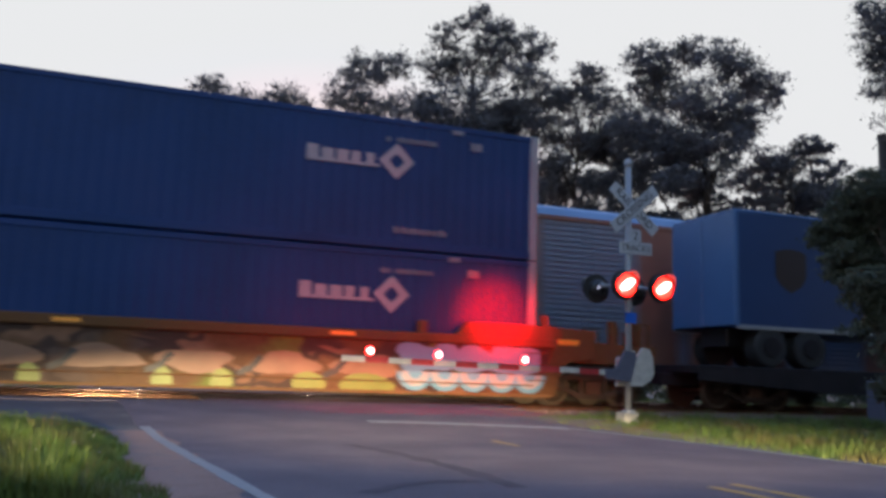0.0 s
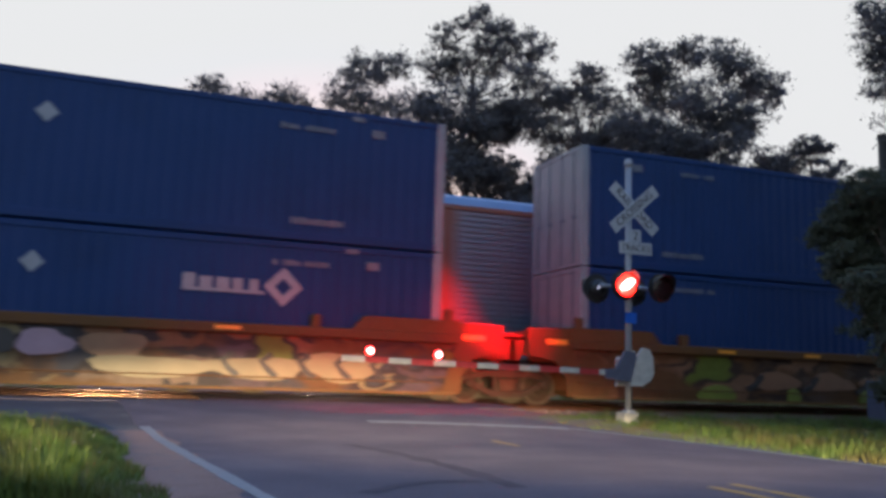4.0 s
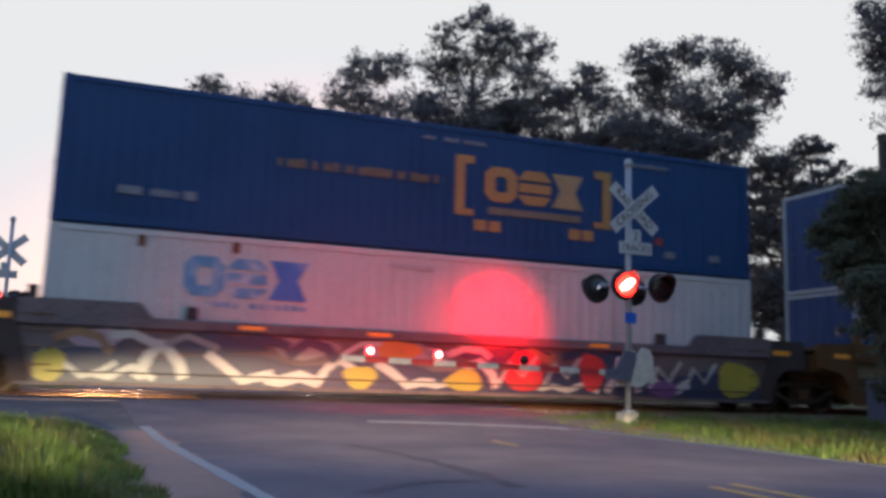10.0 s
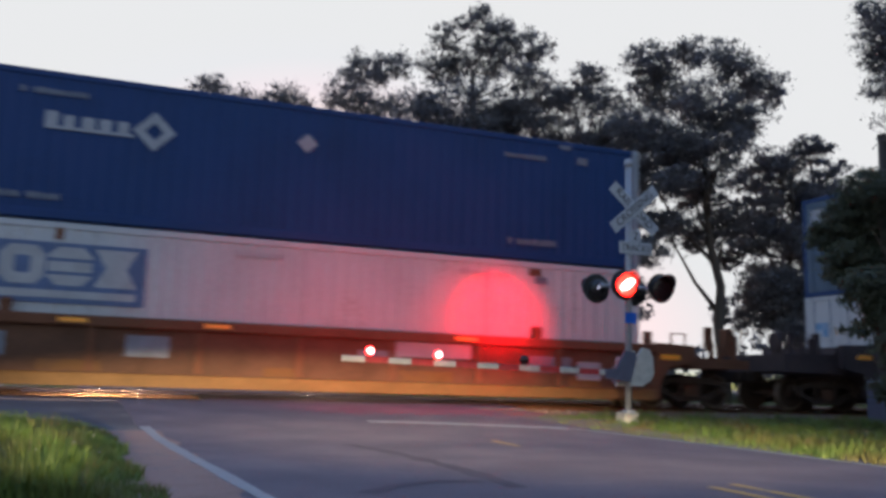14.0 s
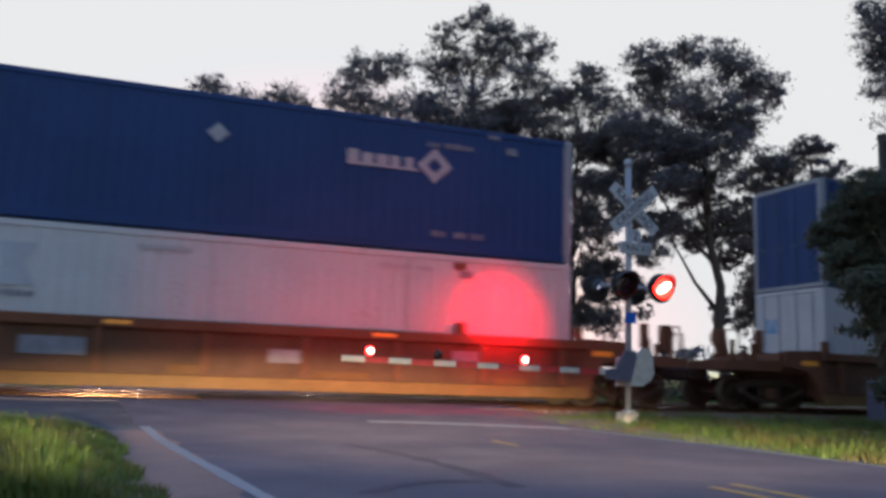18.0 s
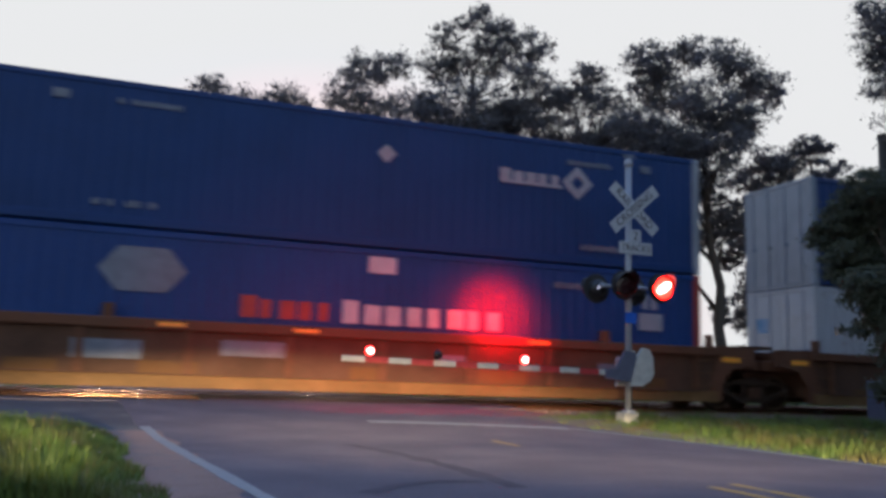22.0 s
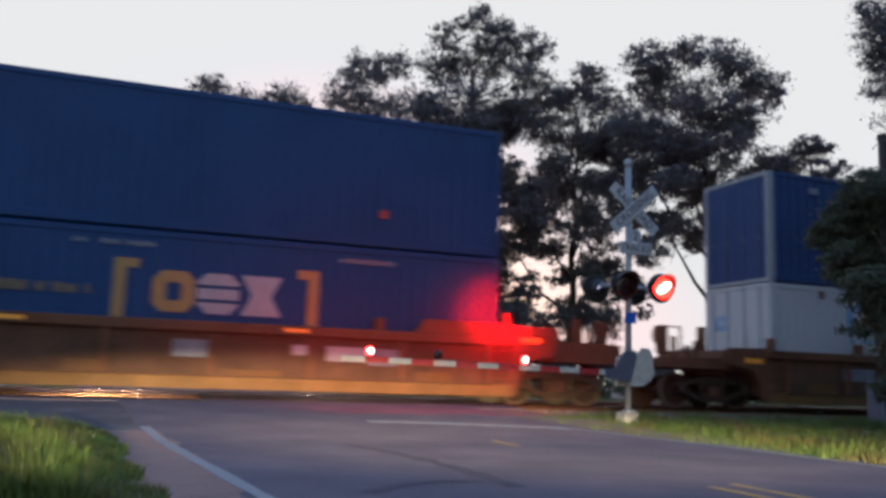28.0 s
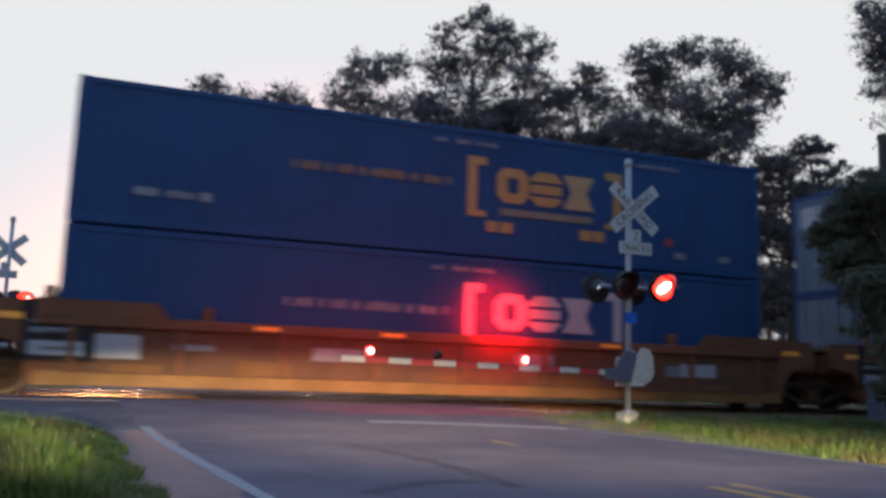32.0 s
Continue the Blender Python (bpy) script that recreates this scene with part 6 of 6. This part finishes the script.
for k in range(130):
    h = rng.uniform(1.2, 2.2)
    x = rng.uniform(14.8, 32)
    thicket.append((x, rng.uniform(-22, -11.5) if x < 19 else rng.uniform(-22, -9.5), rng.uniform(0.8, 13.0), h))
for k in range(34):
    thicket.append((rng.uniform(12, 32), rng.uniform(-44, -24), rng.uniform(1.5, 7), rng.uniform(1.8, 3.0)))
me = leaf_cloud(thicket, 100000, 0.26, 26)
me.materials.append(LEAF)
tagged(new("roadside_thicket", me), "thicket of trees added out of view to shade the train's eastern end", "thicket", kind="stuff")
bushes = []
for k in range(76):
    h = rng.uniform(0.8, 1.5)
    x = rng.uniform(-6.5, 12.0)
    bushes.append((x, rng.uniform(42, 54), (1.9 + 3.3 * smooth01((x + 6.8) / 4.5)) * rng.uniform(0.15, 1.0) ** 0.6, h))
me = leaf_cloud(bushes, 60000, 0.17, 23)
# the glare-greyed leaf colour stands in for flare over these bushes
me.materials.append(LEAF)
tagged(new("roadside_bushes", me), "dark bushes beside the road beyond the crossing", "bushes", kind="stuff")
back = []
for k in range(60):
    h = rng.uniform(1.0, 2.6)
    x, y = rng.uniform(34, 80), rng.uniform(6, 22)
    if 0.745 < x / (y + 18.9) < 0.785:
        y -= 6
    back.append((x, y, h * rng.uniform(0.6, 2.4), h))
me = leaf_cloud(back, 26000, 0.2, 24)
me.materials.append(LEAF)
tagged(new("eastern_woods", me), "dense dark woods along the track to the east", "woods", kind="stuff")


def grass_patch(name, inside, edge, x0, x1, y0, y1, count, tall, material, seed, label):
    """Bent blades of grass, rooted on the ground."""
    r = np.random.RandomState(seed)
    verts, faces = [], []
    made = 0
    while made < count:
        x, y = r.uniform(x0, x1), r.uniform(y0, y1)
        if not inside(x, y):
            continue
        clump = 0.5 + 0.6 * noise.noise(Vector((x * 0.9, y * 0.9, seed))) + 0.6 * noise.noise(Vector((x * 2.6, y * 2.6, seed + 4.0)))
        if r.rand() > 0.35 + 0.65 * max(clump, 0):
            continue
        made += 1
        h = tall * r.uniform(0.35, 1.0) * (0.55 + 0.75 * max(clump, 0)) * (0.42 + 0.58 * smooth01(edge(x, y)))
        a = r.uniform(0, 2 * math.pi)
        w = 0.0028 + 0.0028 * r.rand()
        bend = h * r.uniform(0.1, 0.65)
        ux, uy = math.cos(a), math.sin(a)
        vx, vy = -uy * w, ux * w
        z = ground_z(y) - 0.05
        n = len(verts)
        verts += [(x - vx, y - vy, z), (x + vx, y + vy, z), (x + ux * bend * 0.35 + vx * 0.8, y + uy * bend * 0.35 + vy * 0.8, z + h * 0.62),
                  (x + ux * bend * 0.35 - vx * 0.8, y + uy * bend * 0.35 - vy * 0.8, z + h * 0.62), (x + ux * bend, y + uy * bend, z + h)]
        faces += [(n, n + 1, n + 2, n + 3), (n + 3, n + 2, n + 4)]
    me = bpy.data.meshes.new(name)
    me.from_pydata(verts, [], faces)
    me.materials.append(material)
    tagged(new(name, me), label, "grass", kind="stuff")


near_slope = lambda x, y: (-0.12 + skew(y) * 1.1 - x) / 0.75
verge_slope = lambda x, y: (x - 8.1) / 0.9
near_edge = lambda x, y: x < -0.12 + skew(y) * 1.1 + 0.22 * noise.noise(Vector((y * 0.8, 2, 0))) - 0.35 * max(0.0, (y + 8.0) / 5.0)
grass_patch("tall_grass", near_edge, near_slope, -3.6, 1.2, -13.2, -7.2, 120000, 0.33, GRASS, 5, "tall green roadside grass going to seed")
grass_patch("grass_seed_heads", near_edge, near_slope, -3.6, 1.2, -12.8, -7.2, 5200, 0.33, GRASS_DRY, 6, "dry yellow seed heads over the grass")
verge = lambda x, y: x > 8.12 - 1.0 * max(0.0, (y + 8.9) / 2.8) ** 2 * (y < -5.6) - 0.9 * smooth01((y + 6.2) / 0.8) + 0.10 * noise.noise(Vector((y * 0.9, 9, 0))) and y < -4.0 - 0.03 * (x - 8.5) + 0.3 * noise.noise(Vector((x, 4, 0)))
grass_patch("verge_grass", verge, verge_slope, 7.3, 24, -12, -3.0, 85000, 0.24, GRASS, 7, "green grass on the verge beside the signal")
far_verge = lambda x, y: (x < -1.5 or x > 9) and y > 7.8
grass_patch("far_verge_grass", far_verge, lambda x, y: 1.0, -14, 40, 7.8, 24, 16000, 0.4, GRASS, 9, "grass beyond the tracks")
weeds = []
for k in range(150):
    x, y = rng.uniform(-3.6, 0.9), rng.uniform(-12.6, -7.3)
    if near_edge(x + 0.45, y):
        weeds.append((x, y, ground_z(y) + rng.uniform(0.02, 0.13), rng.uniform(0.09, 0.22)))
for k in range(160):
    x, y = rng.uniform(8.5, 20), rng.uniform(-9.5, -4.4)
    if verge(x - 0.15, y):
        weeds.append((x, y, ground_z(y) + rng.uniform(0.02, 0.10), rng.uniform(0.08, 0.2)))
me = leaf_cloud(weeds, 42000, 0.020, 31)
me.materials.append(WEED)
tagged(new("roadside_weeds", me), "leafy green weeds among the roadside grass", "weeds", kind="stuff")
flowers = Geo()
for k in range(90):
    x, y = (rng.uniform(-3.4, 0.6), rng.uniform(-12.4, -7.4)) if k < 55 else (rng.uniform(8.8, 17), rng.uniform(-9, -4.6))
    if not (near_edge(x, y) or verge(x, y)):
        continue
    z = ground_z(y) + rng.uniform(0.10, 0.22)
    flowers.tube([(x, y, z), (x, y, z + 0.009)], rng.uniform(0.004, 0.008), 5)
me = mesh_of("small_flowers", flowers, DECAL)
tagged(new("small_flowers", me), "tiny pale flower heads scattered in the grass", "flowers", kind="stuff")
# loose stones of the ballast shoulder
r = random.Random(12)
stone_me = []
for k in range(5):
    g = Geo()
    pts = [Vector((r.gauss(0, 1), r.gauss(0, 1), r.gauss(0, 0.7))).normalized() * r.uniform(0.8, 1.1) for _ in range(9)]
    bm = bmesh.new()
    for q in pts:
        bm.verts.new(q * 0.035)
    bmesh.ops.convex_hull(bm, input=bm.verts)
    m = bpy.data.meshes.new("stone")
    bm.to_mesh(m)
    bm.free()
    stone_me.append(m)
gv, gf = [], []
for k in range(9000):
    m = r.choice(stone_me)
    x, y = r.uniform(8.0, 26), r.uniform(-3.2, -1.0)
    if k % 3 == 0:
        x, y = r.uniform(-6, 24), r.choice((r.uniform(-2.9, -1.0), r.uniform(1.0, 3.2)))
    if ROAD_L - 0.4 < x < ROAD_R + 0.1:
        continue
    s = r.uniform(0.6, 1.5)
    rot = Euler((r.uniform(0, 6), r.uniform(0, 6), r.uniform(0, 6))).to_matrix()
    base_z = -0.13 if abs(y) < 1.5 else -0.13 - (abs(y) - 1.5) * 0.16
    n = len(gv)
    gv += [tuple(rot @ v.co * s + Vector((x, y, base_z + 0.015))) for v in m.vertices]
    gf += [tuple(i + n for i in p.vertices) for p in m.polygons]
me = bpy.data.meshes.new("ballast_stones")
me.from_pydata(gv, [], gf)
me.materials.append(STONE)
tagged(new("ballast_stones", me), "loose rusty ballast stones beside the rails", "stones", kind="stuff")


# ---------------------------------------------------------------- the car beyond the crossing, pole and cabinet
def waiting_car(at):
    c = thing("waiting_car", at, "dark car waiting with its headlights on beyond the crossing", "car")
    body = Geo().prism_y([(-0.86, 0.34), (0.86, 0.34), (0.90, 0.55), (0.88, 0.82), (0.80, 0.95), (-0.80, 0.95), (-0.88, 0.82), (-0.90, 0.55)], 0.0, 4.6)
    part("body", body, CAR_PAINT, c, "dark grey bodywork")
    cabin = Geo()
    cabin.add([(-0.78, 1.1, 0.95), (0.78, 1.1, 0.95), (0.78, 4.3, 0.95), (-0.78, 4.3, 0.95), (-0.62, 1.9, 1.50), (0.62, 1.9, 1.50), (0.62, 3.6, 1.50), (-0.62, 3.6, 1.50)],
              [(0, 1, 5, 4), (1, 2, 6, 5), (2, 3, 7, 6), (3, 0, 4, 7), (4, 5, 6, 7)])
    part("cabin", cabin, GLASS, c, "dark windscreen and side windows")
    part("roof", Geo().box(-0.62, 0.62, 1.85, 3.65, 1.49, 1.54, 0.02), CAR_PAINT, c)
    part("bumper", Geo().box(-0.88, 0.88, -0.10, 0.12, 0.36, 0.62, 0.05), CAR_PAINT, c)
    part("grille", Geo().box(-0.42, 0.42, -0.03, 0.03, 0.64, 0.80, 0.02), BLACK, c)
    for s in (-1, 1):
        # glowing discs made larger than real headlights to stand for their glare
        part("headlight", Geo().lathe([(-0.10, 0.03), (-0.08, 0.20), (0.0, 0.24), (0.05, 0.24)], 1, (s * 0.70, 0.0, 0.76), 20), HEADLAMP, c, "lit headlight, its disc widened by its glare")
        for y in (0.85, 3.6):
            w = part("wheel", Geo().lathe([(0, 0.30), (s * 0.03, 0.32), (s * 0.18, 0.32), (s * 0.2, 0.29), (s * 0.2, 0.2)], 1 - 1, (s * 0.70, y, 0.32), 22), RUBBER, c)
            part("rim", Geo().lathe([(0, 0.19), (s * 0.01, 0.17)], 0, (s * 0.90, y, 0.32), 14), GALV, w)
    return c


waiting_car(pose(0.22, 15.0, -0.17))
for s in (-1, 1):
    lamp("car_beam", "SPOT", look((0.22 + s * 0.7, 14.9, 0.58), (0.3 + s * 0.7, 0, -0.1)), 12, (1.0, 0.84, 0.6), size=40, blend=0.8, soft=0.08)

pole = thing("utility_pole", pose(15.75, -4.55, -0.3), "dark weathered wooden utility pole", "utility pole")
part("shaft", Geo().tube([(0, 0, 0), (0.02, 0, 4.0), (0, 0, 6.55)], [0.15, 0.13, 0.11], 12), POLE_WOOD, pole, smooth=True)
part("pole_cap", Geo().lathe([(0, 0.125), (0.05, 0.12), (0.08, 0.03)], 2, (0, 0, 6.53), 12), POLE_WOOD, pole)
cab = thing("relay_cabinet", pose(15.0, -5.0, -0.33), "blue-grey metal relay cabinet beside the track", "cabinet")
part("body", Geo().box(0, 0.6, 0, 0.5, 0.1, 1.1, 0.02), CAST_GREY, cab)
part("door", Geo().box(0.04, 0.56, -0.02, 0.0, 0.16, 1.04, 0.01), CAST_GREY, cab)
part("plinth", Geo().box(-0.05, 0.65, -0.05, 0.55, -0.1, 0.1, 0.02), CONCRETE, cab)


# ---------------------------------------------------------------- what moves
HALF = 0.6165             # seconds between the changes of the flashing lamps


def motions():
    # the container train rolls east
    times = [0.5 * k for k in range(65)]
    for ob, x in MOVERS:
        z = ob.matrix_basis.translation.z
        walk(ob, [(t, pose(x + run(t), 0, z)) for t in times])
    # its wheels turn
    ticks = [k / 15 for k in range(481)]
    for ws, x in WHEELS:
        walk(ws, [(t, Matrix.Translation((x, 0, 0.425)) @ Matrix.Rotation(run(t) / 0.425, 4, "Y")) for t in ticks])
    # the covered wagons run west on the far track
    for ob, x in RACKS:
        walk(ob, [(t, pose(x + RACK_SPEED * (t - 2.6) + 0.41 * max(0.0, t - 3.2), TRACK_2, 0)) for t in (0, 1, 2, 3, 3.5, 4, 4.5, 5, 6, 7, 8, 16, 24, 32)])
    # the lamp inserts turn their lit face out in turn
    for lens, phase in FLASHERS:
        if phase is None:
            continue
        at = lens.matrix_basis.translation.copy()
        rows = []
        angle = 0.0 if phase == 0 else 180.0
        if phase:
            rows += [(0.0, 0.0), (0.05, 0.0), (0.0833, 60.0), (0.1167, 120.0), (0.15, 180.0)]
        else:
            rows.append((0.0, angle))
        k = 1
        while k * HALF < 31.9:
            t = k * HALF
            # a lamp comes on just before its partner goes out
            t += -0.04 if (angle / 180 + 0.5) % 2 > 1 else 0.04
            rows += [(t - 0.05, angle), (t - 0.0165, angle + 60), (t + 0.0165, angle + 120), (t + 0.05, angle + 180)]
            angle += 180
            k += 1
        rows.append((32.0, angle))
        walk(lens, [(t, Matrix.Translation(at) @ Matrix.Rotation(radians(a), 4, "Z")) for t, a in rows])


motions()
